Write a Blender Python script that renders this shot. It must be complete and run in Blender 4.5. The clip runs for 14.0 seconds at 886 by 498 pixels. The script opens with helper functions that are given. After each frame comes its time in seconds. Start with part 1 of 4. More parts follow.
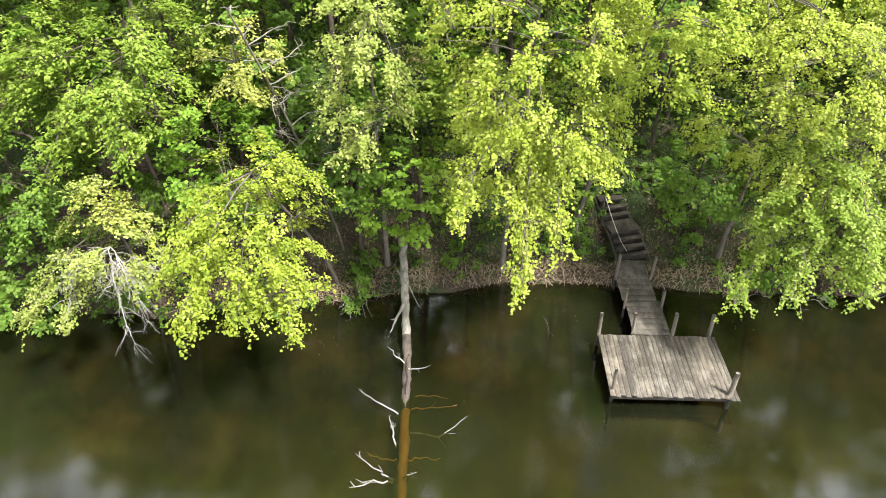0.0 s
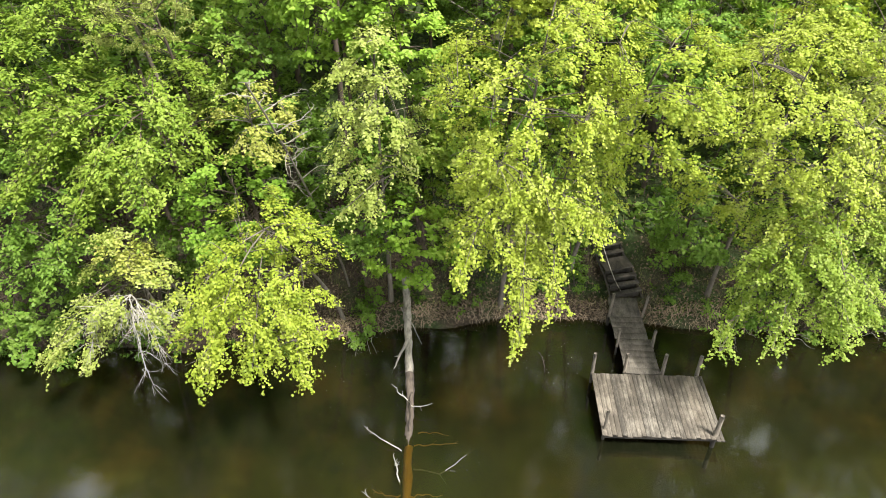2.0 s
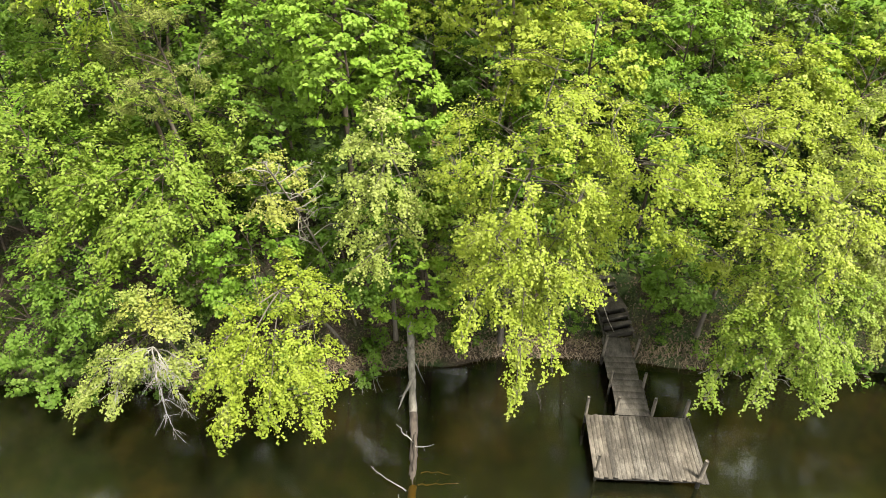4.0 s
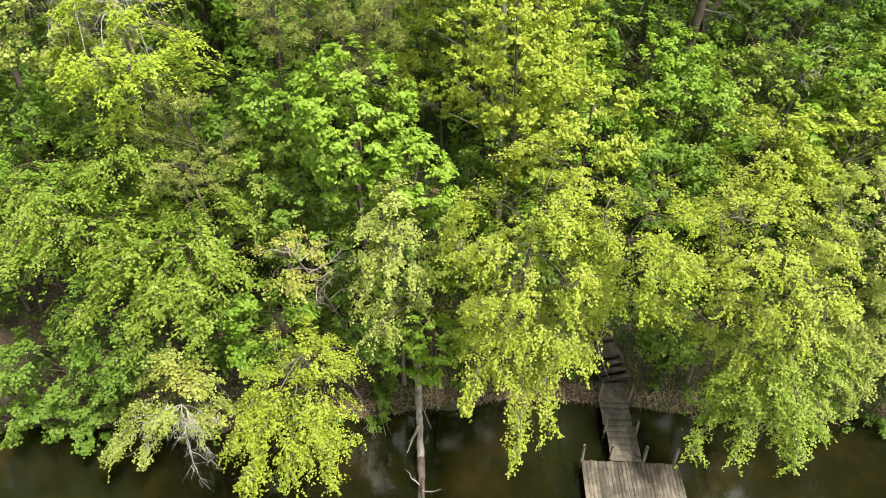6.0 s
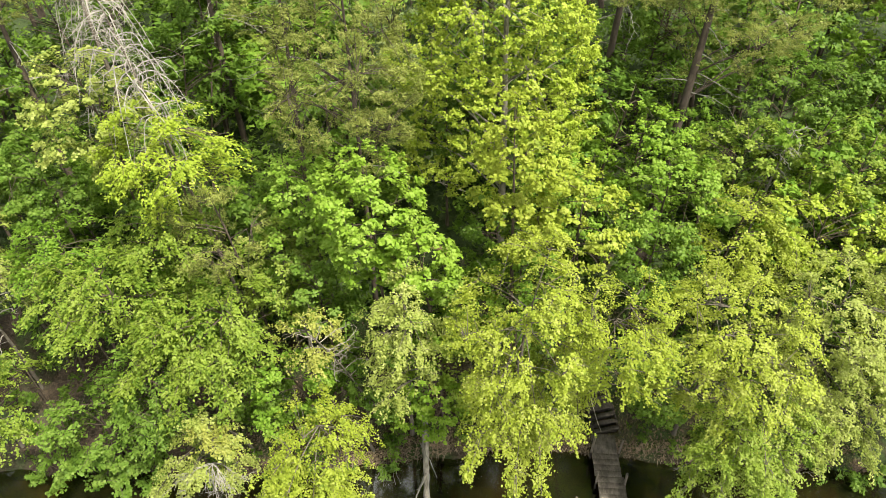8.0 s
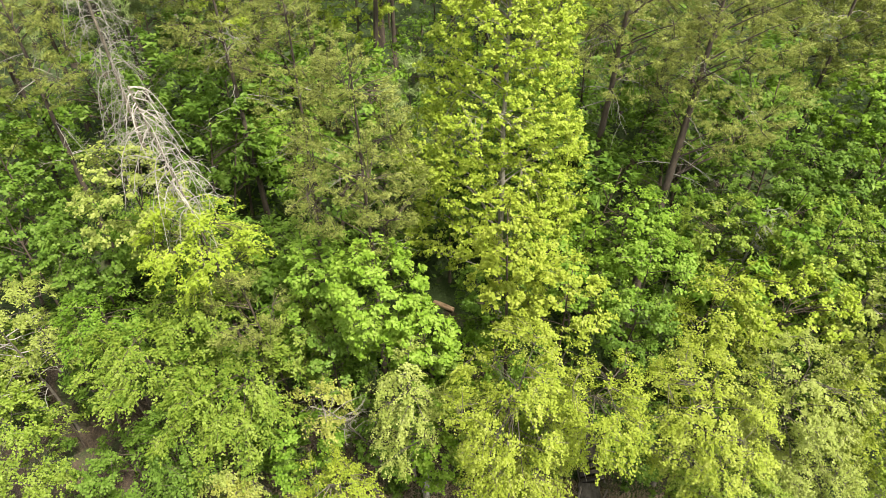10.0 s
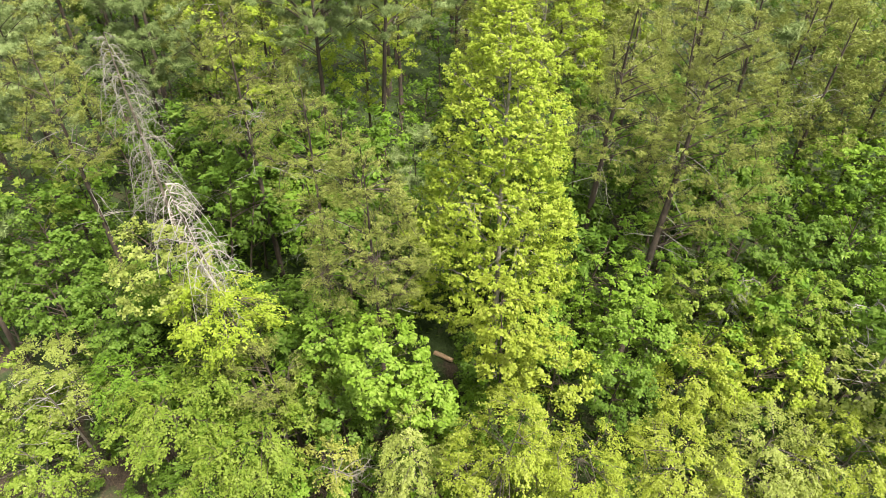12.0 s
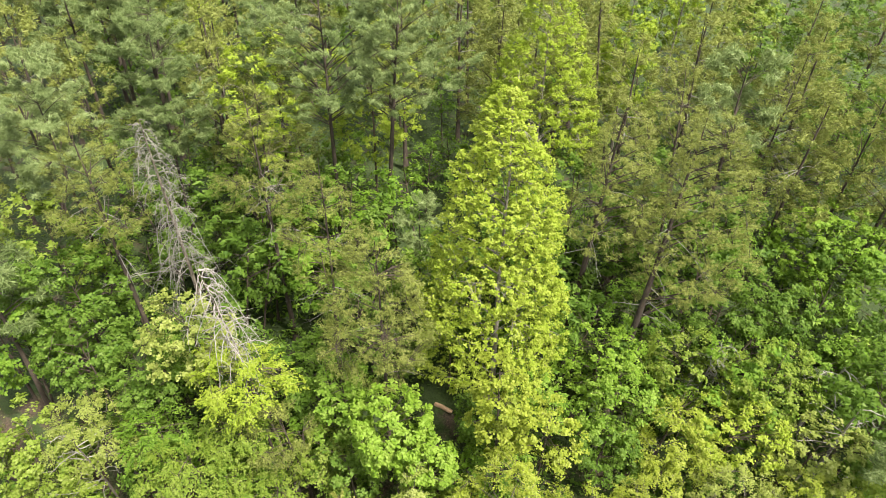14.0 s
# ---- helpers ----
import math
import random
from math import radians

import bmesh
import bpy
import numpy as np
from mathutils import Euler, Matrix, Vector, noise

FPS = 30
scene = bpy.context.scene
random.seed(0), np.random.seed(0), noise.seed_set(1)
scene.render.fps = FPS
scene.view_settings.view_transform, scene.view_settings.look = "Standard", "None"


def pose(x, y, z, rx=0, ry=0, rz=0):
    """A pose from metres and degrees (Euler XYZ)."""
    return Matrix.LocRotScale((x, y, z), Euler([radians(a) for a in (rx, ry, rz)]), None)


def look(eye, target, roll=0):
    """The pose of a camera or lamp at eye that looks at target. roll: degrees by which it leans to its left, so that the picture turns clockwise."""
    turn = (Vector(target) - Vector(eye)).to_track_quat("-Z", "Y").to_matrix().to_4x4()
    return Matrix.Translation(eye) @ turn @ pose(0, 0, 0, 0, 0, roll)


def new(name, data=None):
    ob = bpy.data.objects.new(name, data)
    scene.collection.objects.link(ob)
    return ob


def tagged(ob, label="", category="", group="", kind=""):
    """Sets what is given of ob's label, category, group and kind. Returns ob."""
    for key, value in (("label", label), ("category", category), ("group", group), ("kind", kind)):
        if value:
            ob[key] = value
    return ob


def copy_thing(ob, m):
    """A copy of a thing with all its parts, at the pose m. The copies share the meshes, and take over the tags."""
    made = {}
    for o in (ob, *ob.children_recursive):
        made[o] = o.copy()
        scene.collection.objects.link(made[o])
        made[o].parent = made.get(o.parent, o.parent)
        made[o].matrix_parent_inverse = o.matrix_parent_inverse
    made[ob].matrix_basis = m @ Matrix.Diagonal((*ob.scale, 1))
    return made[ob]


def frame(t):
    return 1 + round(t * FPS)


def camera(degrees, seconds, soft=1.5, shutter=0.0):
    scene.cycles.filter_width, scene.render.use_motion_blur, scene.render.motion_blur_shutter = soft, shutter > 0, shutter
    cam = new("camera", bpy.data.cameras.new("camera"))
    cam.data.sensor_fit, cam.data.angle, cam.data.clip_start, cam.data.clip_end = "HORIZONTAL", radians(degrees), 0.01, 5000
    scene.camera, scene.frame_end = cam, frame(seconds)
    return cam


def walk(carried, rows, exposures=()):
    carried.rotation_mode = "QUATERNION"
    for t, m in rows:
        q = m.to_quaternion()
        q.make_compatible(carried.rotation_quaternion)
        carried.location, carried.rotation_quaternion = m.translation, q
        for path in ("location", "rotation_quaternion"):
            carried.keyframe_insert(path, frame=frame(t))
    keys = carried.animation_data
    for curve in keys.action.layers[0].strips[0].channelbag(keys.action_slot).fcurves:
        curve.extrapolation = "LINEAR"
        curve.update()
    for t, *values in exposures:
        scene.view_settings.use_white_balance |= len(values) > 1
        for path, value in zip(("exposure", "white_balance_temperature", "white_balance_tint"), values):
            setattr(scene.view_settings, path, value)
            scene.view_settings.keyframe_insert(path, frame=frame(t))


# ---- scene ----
# ---------------------------------------------------------------- camera
cam = camera(66.8, 14.0, soft=0.5)
PATH = [
    (0, 1.018, -0.176, 14.820, 8.072, -35.421, -0.819),
    (0.5, 0.975, -0.159, 15.194, 7.979, -35.533, -0.665),
    (1, 0.947, -0.170, 15.642, 7.933, -35.589, -0.548),
    (1.5, 0.932, -0.180, 16.137, 7.920, -35.658, -0.455),
    (2, 0.925, -0.177, 16.664, 7.927, -35.770, -0.377),
    (2.75, 0.913, -0.141, 17.495, 7.956, -36.027, -0.285),
    (3.5, 0.888, -0.074, 18.371, 7.999, -36.351, -0.224),
    (4.5, 0.830, 0.022, 19.638, 8.091, -36.780, -0.204),
    (5, 0.797, 0.059, 20.329, 8.164, -36.959, -0.223),
    (5.5, 0.769, 0.083, 21.067, 8.265, -37.104, -0.262),
    (6, 0.751, 0.090, 21.859, 8.399, -37.217, -0.317),
    (6.5, 0.751, 0.081, 22.707, 8.571, -37.301, -0.384),
    (7, 0.773, 0.057, 23.611, 8.781, -37.366, -0.456),
    (7.5, 0.820, 0.021, 24.569, 9.026, -37.421, -0.525),
    (8, 0.893, -0.024, 25.576, 9.298, -37.478, -0.582),
    (8.8, 1.051, -0.107, 27.267, 9.759, -37.587, -0.623),
    (9.6, 1.231, -0.192, 29.015, 10.185, -37.722, -0.569),
    (10.5, 1.391, -0.285, 30.985, 10.516, -37.864, -0.356),
    (11, 1.431, -0.338, 32.059, 10.590, -37.906, -0.162),
    (11.5, 1.420, -0.396, 33.111, 10.571, -37.900, 0.085),
    (12, 1.353, -0.461, 34.141, 10.460, -37.832, 0.375),
    (12.5, 1.237, -0.538, 35.162, 10.276, -37.700, 0.692),
    (13, 1.093, -0.628, 36.195, 10.066, -37.524, 1.015),
    (13.5, 0.967, -0.727, 37.281, 9.907, -37.354, 1.311),
    (14, 0.935, -0.825, 38.479, 9.923, -37.288, 1.539),
]
walk(cam, [(t, pose(x, y, z, 90 + pitch, 0, yaw) @ pose(0, 0, 0, 0, 0, roll)) for t, x, y, z, yaw, pitch, roll in PATH],
     exposures=[(0.0, 1.58, 6240, 8), (1.0, 1.48, 6300, 8), (2.0, 1.38, 6400, 7), (5.0, 1.16, 6760, 5), (8.0, 1.12, 6840, 5), (11.0, 1.15, 6760, 8), (14.0, 1.10, 6640, 9)])

# ---------------------------------------------------------------- light
SUN_TO = Vector((0.44, -0.26, 0.86)).normalized()
world = bpy.data.worlds.new("sky")
scene.world = world
world.use_nodes = True
wn = world.node_tree
sky = wn.nodes.new("ShaderNodeTexSky")
sky.sky_type = "NISHITA"
sky.sun_disc = False
sky.sun_elevation = math.asin(SUN_TO.z)
sky.sun_rotation = math.atan2(SUN_TO.x, SUN_TO.y)
sky.dust_density = 3.0
# broken white cloud over the blue
sc = wn.nodes.new("ShaderNodeTexCoord")
cn = wn.nodes.new("ShaderNodeTexNoise")
cn.inputs["Scale"].default_value, cn.inputs["Detail"].default_value = 3.4, 8.0
drift = wn.nodes.new("ShaderNodeVectorMath")
drift.inputs[1].default_value = (0.9, 0.35, 0.6)
wn.links.new(sc.outputs["Generated"], drift.inputs[0])
wn.links.new(drift.outputs[0], cn.inputs["Vector"])
cr = wn.nodes.new("ShaderNodeValToRGB")
cr.color_ramp.elements[0].position, cr.color_ramp.elements[1].position = 0.45, 0.55
wn.links.new(cn.outputs[0], cr.inputs[0])
cm = wn.nodes.new("ShaderNodeMix")
cm.data_type = "RGBA"
wn.links.new(cr.outputs[0], cm.inputs[0])
wn.links.new(sky.outputs[0], cm.inputs[6])
cm.inputs[7].default_value = (29, 29.5, 29.8, 1)
wn.links.new(cm.outputs[2], wn.nodes["Background"].inputs[0])
wn.nodes["Background"].inputs[1].default_value = 0.037
sun = new("sun", bpy.data.lights.new("sun", "SUN"))
sun.data.energy = 5.0
sun.data.angle = radians(8.0)
sun.data.color = (1.0, 0.95, 0.86)
sun.matrix_world = look(SUN_TO * 80, (0, 0, 0))


# ---------------------------------------------------------------- materials
def material(name):
    m = bpy.data.materials.new(name)
    m.use_nodes = True
    return m, m.node_tree.nodes, m.node_tree.links, m.node_tree.nodes["Principled BSDF"]


def ramp(nodes, stops):
    r = nodes.new("ShaderNodeValToRGB")
    while len(r.color_ramp.elements) < len(stops):
        r.color_ramp.elements.new(0.5)
    for e, (p, c) in zip(r.color_ramp.elements, stops):
        e.position, e.color = p, (*c, 1)
    return r


def noise_tex(nodes, links, coords, scale, detail=4.0, rough=0.6, stretch=None):
    n = nodes.new("ShaderNodeTexNoise")
    n.inputs["Scale"].default_value = scale
    n.inputs["Detail"].default_value = detail
    n.inputs["Roughness"].default_value = rough
    if stretch:
        mp = nodes.new("ShaderNodeMapping")
        mp.inputs["Scale"].default_value = stretch
        links.new(coords, mp.inputs["Vector"])
        coords = mp.outputs["Vector"]
    links.new(coords, n.inputs["Vector"])
    return n


def mix_color(nodes, links, fac, a, b, mode="MIX"):
    m = nodes.new("ShaderNodeMix")
    m.data_type, m.blend_type = "RGBA", mode
    for socket, v in ((m.inputs[0], fac), (m.inputs[6], a), (m.inputs[7], b)):
        if isinstance(v, (int, float)):
            socket.default_value = v
        elif isinstance(v, tuple):
            socket.default_value = (*v, 1)
        else:
            links.new(v, socket)
    return m.outputs[2]


def leaf_material(name, dark, mid, light, glow, through_part=0.36):
    """Thin leaves: part of the light passes; colour varies leaf by leaf, clump by clump and tree by tree."""
    m, nodes, links, p = material(name)
    geo = nodes.new("ShaderNodeNewGeometry")
    info = nodes.new("ShaderNodeObjectInfo")
    tc = nodes.new("ShaderNodeTexCoord")
    clump = noise_tex(nodes, links, tc.outputs["Object"], 1.6, 4.0, 0.7)
    total = info.outputs["Random"], clump.outputs[0], geo.outputs["Random Per Island"]
    level = None
    for source, share in zip(total, (0.14, 1.25, 0.26)):
        add = nodes.new("ShaderNodeMath")
        add.operation = "MULTIPLY_ADD"
        links.new(source, add.inputs[0])
        add.inputs[1].default_value = share
        if level is None:
            add.inputs[2].default_value = -0.32
        else:
            links.new(level, add.inputs[2])
        level = add.outputs[0]
    r = ramp(nodes, [(0.12, dark), (0.5, mid), (0.88, light)])
    links.new(level, r.inputs[0])
    links.new(r.outputs[0], p.inputs["Base Color"])
    p.inputs["Roughness"].default_value = 0.55
    p.inputs["Specular IOR Level"].default_value = 0.18
    tr = nodes.new("ShaderNodeBsdfTranslucent")
    links.new(mix_color(nodes, links, 0.6, r.outputs[0], glow), tr.inputs[0])
    mx = nodes.new("ShaderNodeMixShader")
    mx.inputs[0].default_value = through_part
    links.new(p.outputs[0], mx.inputs[1])
    links.new(tr.outputs[0], mx.inputs[2])
    links.new(mx.outputs[0], nodes["Material Output"].inputs[0])
    return m


def bark_material(name, dark, light, scale=6.0, stretch=(1, 1, 0.25), rough=0.9):
    m, nodes, links, p = material(name)
    tc = nodes.new("ShaderNodeTexCoord")
    a = noise_tex(nodes, links, tc.outputs["Object"], scale, 8.0, 0.7, stretch)
    b = noise_tex(nodes, links, tc.outputs["Object"], 0.7, 3.0)
    r = ramp(nodes, [(0.3, dark), (0.7, light)])
    links.new(a.outputs[0], r.inputs[0])
    c = mix_color(nodes, links, 0.5, r.outputs[0], b.outputs[0], "OVERLAY")
    links.new(c, p.inputs["Base Color"])
    p.inputs["Roughness"].default_value = rough
    bump = nodes.new("ShaderNodeBump")
    bump.inputs["Strength"].default_value = 0.6
    bump.inputs["Distance"].default_value = 0.03
    links.new(a.outputs[0], bump.inputs["Height"])
    links.new(bump.outputs[0], p.inputs["Normal"])
    return m


LEAF = {
    "yellow": leaf_material("leaf_yellow_green", (0.070, 0.135, 0.015), (0.196, 0.270, 0.034), (0.345, 0.40, 0.115), (0.32, 0.42, 0.040), 0.34),
    "sun": leaf_material("leaf_sunlit_yellow", (0.092, 0.148, 0.015), (0.268, 0.326, 0.034), (0.40, 0.435, 0.115), (0.37, 0.44, 0.042), 0.34),
    "lime": leaf_material("leaf_lime", (0.135, 0.215, 0.018), (0.278, 0.362, 0.034), (0.43, 0.475, 0.10), (0.40, 0.50, 0.036)),
    "fresh": leaf_material("leaf_fresh_green", (0.056, 0.130, 0.013), (0.158, 0.270, 0.028), (0.30, 0.395, 0.085), (0.27, 0.42, 0.030)),
    "green": leaf_material("leaf_green", (0.034, 0.080, 0.011), (0.105, 0.185, 0.022), (0.21, 0.295, 0.062), (0.20, 0.32, 0.025)),
    "olive": leaf_material("leaf_olive", (0.080, 0.104, 0.022), (0.192, 0.224, 0.050), (0.37, 0.385, 0.120), (0.29, 0.32, 0.048), 0.22),
    "pine": leaf_material("needle_green", (0.055, 0.090, 0.026), (0.190, 0.250, 0.088), (0.42, 0.49, 0.22), (0.22, 0.29, 0.08), 0.28),
    "pale": leaf_material("leaf_pale", (0.12, 0.170, 0.030), (0.28, 0.330, 0.072), (0.45, 0.475, 0.18), (0.39, 0.45, 0.075)),
    "gold": leaf_material("leaf_gold", (0.13, 0.155, 0.028), (0.30, 0.32, 0.065), (0.46, 0.46, 0.16), (0.40, 0.43, 0.065)),
    "amber": leaf_material("leaf_amber", (0.12, 0.172, 0.017), (0.280, 0.335, 0.040), (0.47, 0.485, 0.13), (0.41, 0.47, 0.038)),
    "vivid": leaf_material("leaf_vivid_green", (0.072, 0.152, 0.013), (0.182, 0.298, 0.028), (0.32, 0.425, 0.085), (0.28, 0.43, 0.028)),
}
BARK = bark_material("bark_brown", (0.03, 0.022, 0.016), (0.115, 0.085, 0.06))
DARKBARK = bark_material("bark_dark", (0.022, 0.016, 0.012), (0.085, 0.063, 0.045))
BARK_MID = bark_material("bark_grey_brown", (0.045, 0.037, 0.028), (0.17, 0.145, 0.115))
BARK_GREY = bark_material("bark_grey", (0.09, 0.08, 0.065), (0.30, 0.27, 0.22))
DEADWOOD = bark_material("dead_wood", (0.16, 0.145, 0.125), (0.42, 0.39, 0.345), 9.0)
PALEWOOD = bark_material("pale_log", (0.075, 0.065, 0.052), (0.36, 0.33, 0.28), 6.0, (1, 0.35, 1))
LOGWOOD = bark_material("damp_log", (0.018, 0.013, 0.010), (0.095, 0.074, 0.058), 8.0, (1, 0.3, 1))


def plank_material(name, dark, light, warm):
    """Weathered boards: grain along the board (local y), grey patches, each board its own tone."""
    m, nodes, links, p = material(name)
    tc = nodes.new("ShaderNodeTexCoord")
    info = nodes.new("ShaderNodeObjectInfo")
    shift = nodes.new("ShaderNodeVectorMath")
    shift.operation = "MULTIPLY_ADD"
    links.new(info.outputs["Random"], shift.inputs[0])
    shift.inputs[1].default_value = (7, 31, 3)
    links.new(tc.outputs["Object"], shift.inputs[2])
    grain = noise_tex(nodes, links, shift.outputs[0], 3.0, 9.0, 0.75, (14, 0.8, 14))
    stain = noise_tex(nodes, links, tc.outputs["Object"], 1.7, 8.0, 0.75, (1.3, 0.7, 1))
    r = ramp(nodes, [(0.34, dark), (0.68, light)])
    links.new(grain.outputs[0], r.inputs[0])
    fac = nodes.new("ShaderNodeMath")
    fac.operation = "MULTIPLY"
    links.new(info.outputs["Random"], fac.inputs[0])
    fac.inputs[1].default_value = 0.55
    c = mix_color(nodes, links, fac.outputs[0], r.outputs[0], warm)
    sr = ramp(nodes, [(0.44, (0.24, 0.22, 0.20)), (0.62, (1, 1, 1))])
    links.new(stain.outputs[0], sr.inputs[0])
    c = mix_color(nodes, links, 0.85, c, sr.outputs[0], "MULTIPLY")
    links.new(c, p.inputs["Base Color"])
    p.inputs["Roughness"].default_value = 0.85
    bump = nodes.new("ShaderNodeBump")
    bump.inputs["Strength"].default_value = 0.5
    bump.inputs["Distance"].default_value = 0.006
    links.new(grain.outputs[0], bump.inputs["Height"])
    links.new(bump.outputs[0], p.inputs["Normal"])
    return m


DECK = plank_material("weathered_deck", (0.036, 0.030, 0.024), (0.225, 0.198, 0.165), (0.215, 0.178, 0.138))
WALK = plank_material("grey_walkway", (0.10, 0.088, 0.073), (0.165, 0.143, 0.118), (0.135, 0.116, 0.096))
# timber of the steps; on the legs its dark tone paints under-deck shade
STEP = plank_material("damp_step_shaded_leg", (0.030, 0.026, 0.021), (0.125, 0.105, 0.083), (0.095, 0.077, 0.060))
OLIVEBARK = bark_material("conifer_bark", (0.06, 0.048, 0.036), (0.21, 0.175, 0.135), 8.0)
GREYTWIG = bark_material("grey_twigs", (0.12, 0.11, 0.095), (0.32, 0.30, 0.26), 9.0)
POST = bark_material("weathered_post", (0.05, 0.043, 0.034), (0.19, 0.16, 0.125), 10.0, (1, 1, 0.15))


def ground_material():
    m, nodes, links, p = material("forest_floor")
    tc = nodes.new("ShaderNodeTexCoord")
    fine = noise_tex(nodes, links, tc.outputs["Object"], 9.0, 8.0, 0.75)
    patch = noise_tex(nodes, links, tc.outputs["Object"], 0.55, 5.0, 0.6)
    litter = ramp(nodes, [(0.28, (0.018, 0.012, 0.008)), (0.5, (0.055, 0.038, 0.024)), (0.75, (0.15, 0.105, 0.07))])
    links.new(fine.outputs[0], litter.inputs[0])
    moss = ramp(nodes, [(0.3, (0.012, 0.024, 0.006)), (0.7, (0.052, 0.082, 0.016))])
    links.new(fine.outputs[0], moss.inputs[0])
    pr = ramp(nodes, [(0.50, (0, 0, 0)), (0.64, (1, 1, 1))])
    # away from the lake the floor is overgrown: moss, fern and seedlings
    xyz = nodes.new("ShaderNodeSeparateXYZ")
    links.new(tc.outputs["Object"], xyz.inputs[0])
    inland = nodes.new("ShaderNodeMapRange")
    inland.inputs[1].default_value, inland.inputs[2].default_value = 19.0, 24.0
    inland.inputs[3].default_value, inland.inputs[4].default_value = 0.02, 0.20
    links.new(xyz.outputs[1], inland.inputs[0])
    more = nodes.new("ShaderNodeMath")
    links.new(patch.outputs[0], more.inputs[0])
    links.new(inland.outputs[0], more.inputs[1])
    links.new(more.outputs[0], pr.inputs[0])
    links.new(mix_color(nodes, links, pr.outputs[0], litter.outputs[0], moss.outputs[0]), p.inputs["Base Color"])
    p.inputs["Roughness"].default_value = 0.95
    bump = nodes.new("ShaderNodeBump")
    bump.inputs["Distance"].default_value = 0.08
    links.new(fine.outputs[0], bump.inputs["Height"])
    links.new(bump.outputs[0], p.inputs["Normal"])
    return m


def bed_material():
    """Dark sodden leaves and tan patches in the shallows, pale green silt where it is deep."""
    m, nodes, links, p = material("lake_bed_silt")
    tc = nodes.new("ShaderNodeTexCoord")
    a = noise_tex(nodes, links, tc.outputs["Object"], 0.45, 5.0)
    r = ramp(nodes, [(0.36, (0.008, 0.0065, 0.003)), (0.50, (0.034, 0.024, 0.009)), (0.68, (0.13, 0.078, 0.025))])
    links.new(a.outputs[0], r.inputs[0])
    b = noise_tex(nodes, links, tc.outputs["Object"], 0.22, 4.0)
    g = ramp(nodes, [(0.35, (0.042, 0.045, 0.019)), (0.65, (0.112, 0.120, 0.050))])
    links.new(b.outputs[0], g.inputs[0])
    xyz = nodes.new("ShaderNodeSeparateXYZ")
    links.new(tc.outputs["Object"], xyz.inputs[0])
    deep = nodes.new("ShaderNodeMapRange")
    deep.inputs[1].default_value, deep.inputs[2].default_value = -0.75, -1.5
    links.new(xyz.outputs[2], deep.inputs[0])
    links.new(mix_color(nodes, links, deep.outputs[0], r.outputs[0], g.outputs[0]), p.inputs["Base Color"])
    p.inputs["Roughness"].default_value = 1.0
    return m


def water_material():
    """Still, murky green-brown water: silt near the surface scatters, some light passes to the bed, the surface mirrors."""
    m, nodes, links, p = material("murky_water")
    tc = nodes.new("ShaderNodeTexCoord")
    murk = noise_tex(nodes, links, tc.outputs["Object"], 0.16, 4.0, 0.55)
    r = ramp(nodes, [(0.32, (0.0062, 0.0070, 0.0030)), (0.68, (0.0140, 0.0166, 0.0074))])
    links.new(murk.outputs[0], r.inputs[0])
    silt = nodes.new("ShaderNodeBsdfDiffuse")
    links.new(r.outputs[0], silt.inputs[0])
    clear = nodes.new("ShaderNodeBsdfTransparent")
    clear.inputs[0].default_value = (0.84, 0.75, 0.42, 1)
    body = nodes.new("ShaderNodeMixShader")
    body.inputs[0].default_value = 0.52
    links.new(clear.outputs[0], body.inputs[1])
    links.new(silt.outputs[0], body.inputs[2])
    big = noise_tex(nodes, links, tc.outputs["Object"], 0.7, 2.0, 0.5)
    small = noise_tex(nodes, links, tc.outputs["Object"], 8.0, 4.0, 0.6, (1, 1.8, 1))
    b1 = nodes.new("ShaderNodeBump")
    b1.inputs["Strength"].default_value = 0.035
    b1.inputs["Distance"].default_value = 0.08
    links.new(big.outputs[0], b1.inputs["Height"])
    b2 = nodes.new("ShaderNodeBump")
    b2.inputs["Strength"].default_value = 0.08
    b2.inputs["Distance"].default_value = 0.02
    links.new(small.outputs[0], b2.inputs["Height"])
    links.new(b1.outputs[0], b2.inputs["Normal"])
    gloss = nodes.new("ShaderNodeBsdfGlossy")
    gloss.inputs["Roughness"].default_value = 0.0
    links.new(b2.outputs[0], gloss.inputs["Normal"])
    fres = nodes.new("ShaderNodeFresnel")
    fres.inputs[0].default_value = 1.9
    links.new(b2.outputs[0], fres.inputs["Normal"])
    top = nodes.new("ShaderNodeMixShader")
    links.new(fres.outputs[0], top.inputs[0])
    links.new(body.outputs[0], top.inputs[1])
    links.new(gloss.outputs[0], top.inputs[2])
    links.new(top.outputs[0], nodes["Material Output"].inputs[0])
    return m


GROUND, BED, WATER = ground_material(), bed_material(), water_material()


def plain(name, color, rough=0.7):
    m, nodes, links, p = material(name)
    tc = nodes.new("ShaderNodeTexCoord")
    n = noise_tex(nodes, links, tc.outputs["Object"], 12.0, 5.0)
    r = ramp(nodes, [(0.3, tuple(c * 0.6 for c in color)), (0.7, color)])
    links.new(n.outputs[0], r.inputs[0])
    links.new(r.outputs[0], p.inputs["Base Color"])
    p.inputs["Roughness"].default_value = rough
    return m


ROPE = plain("faded_rope", (0.62, 0.55, 0.48))


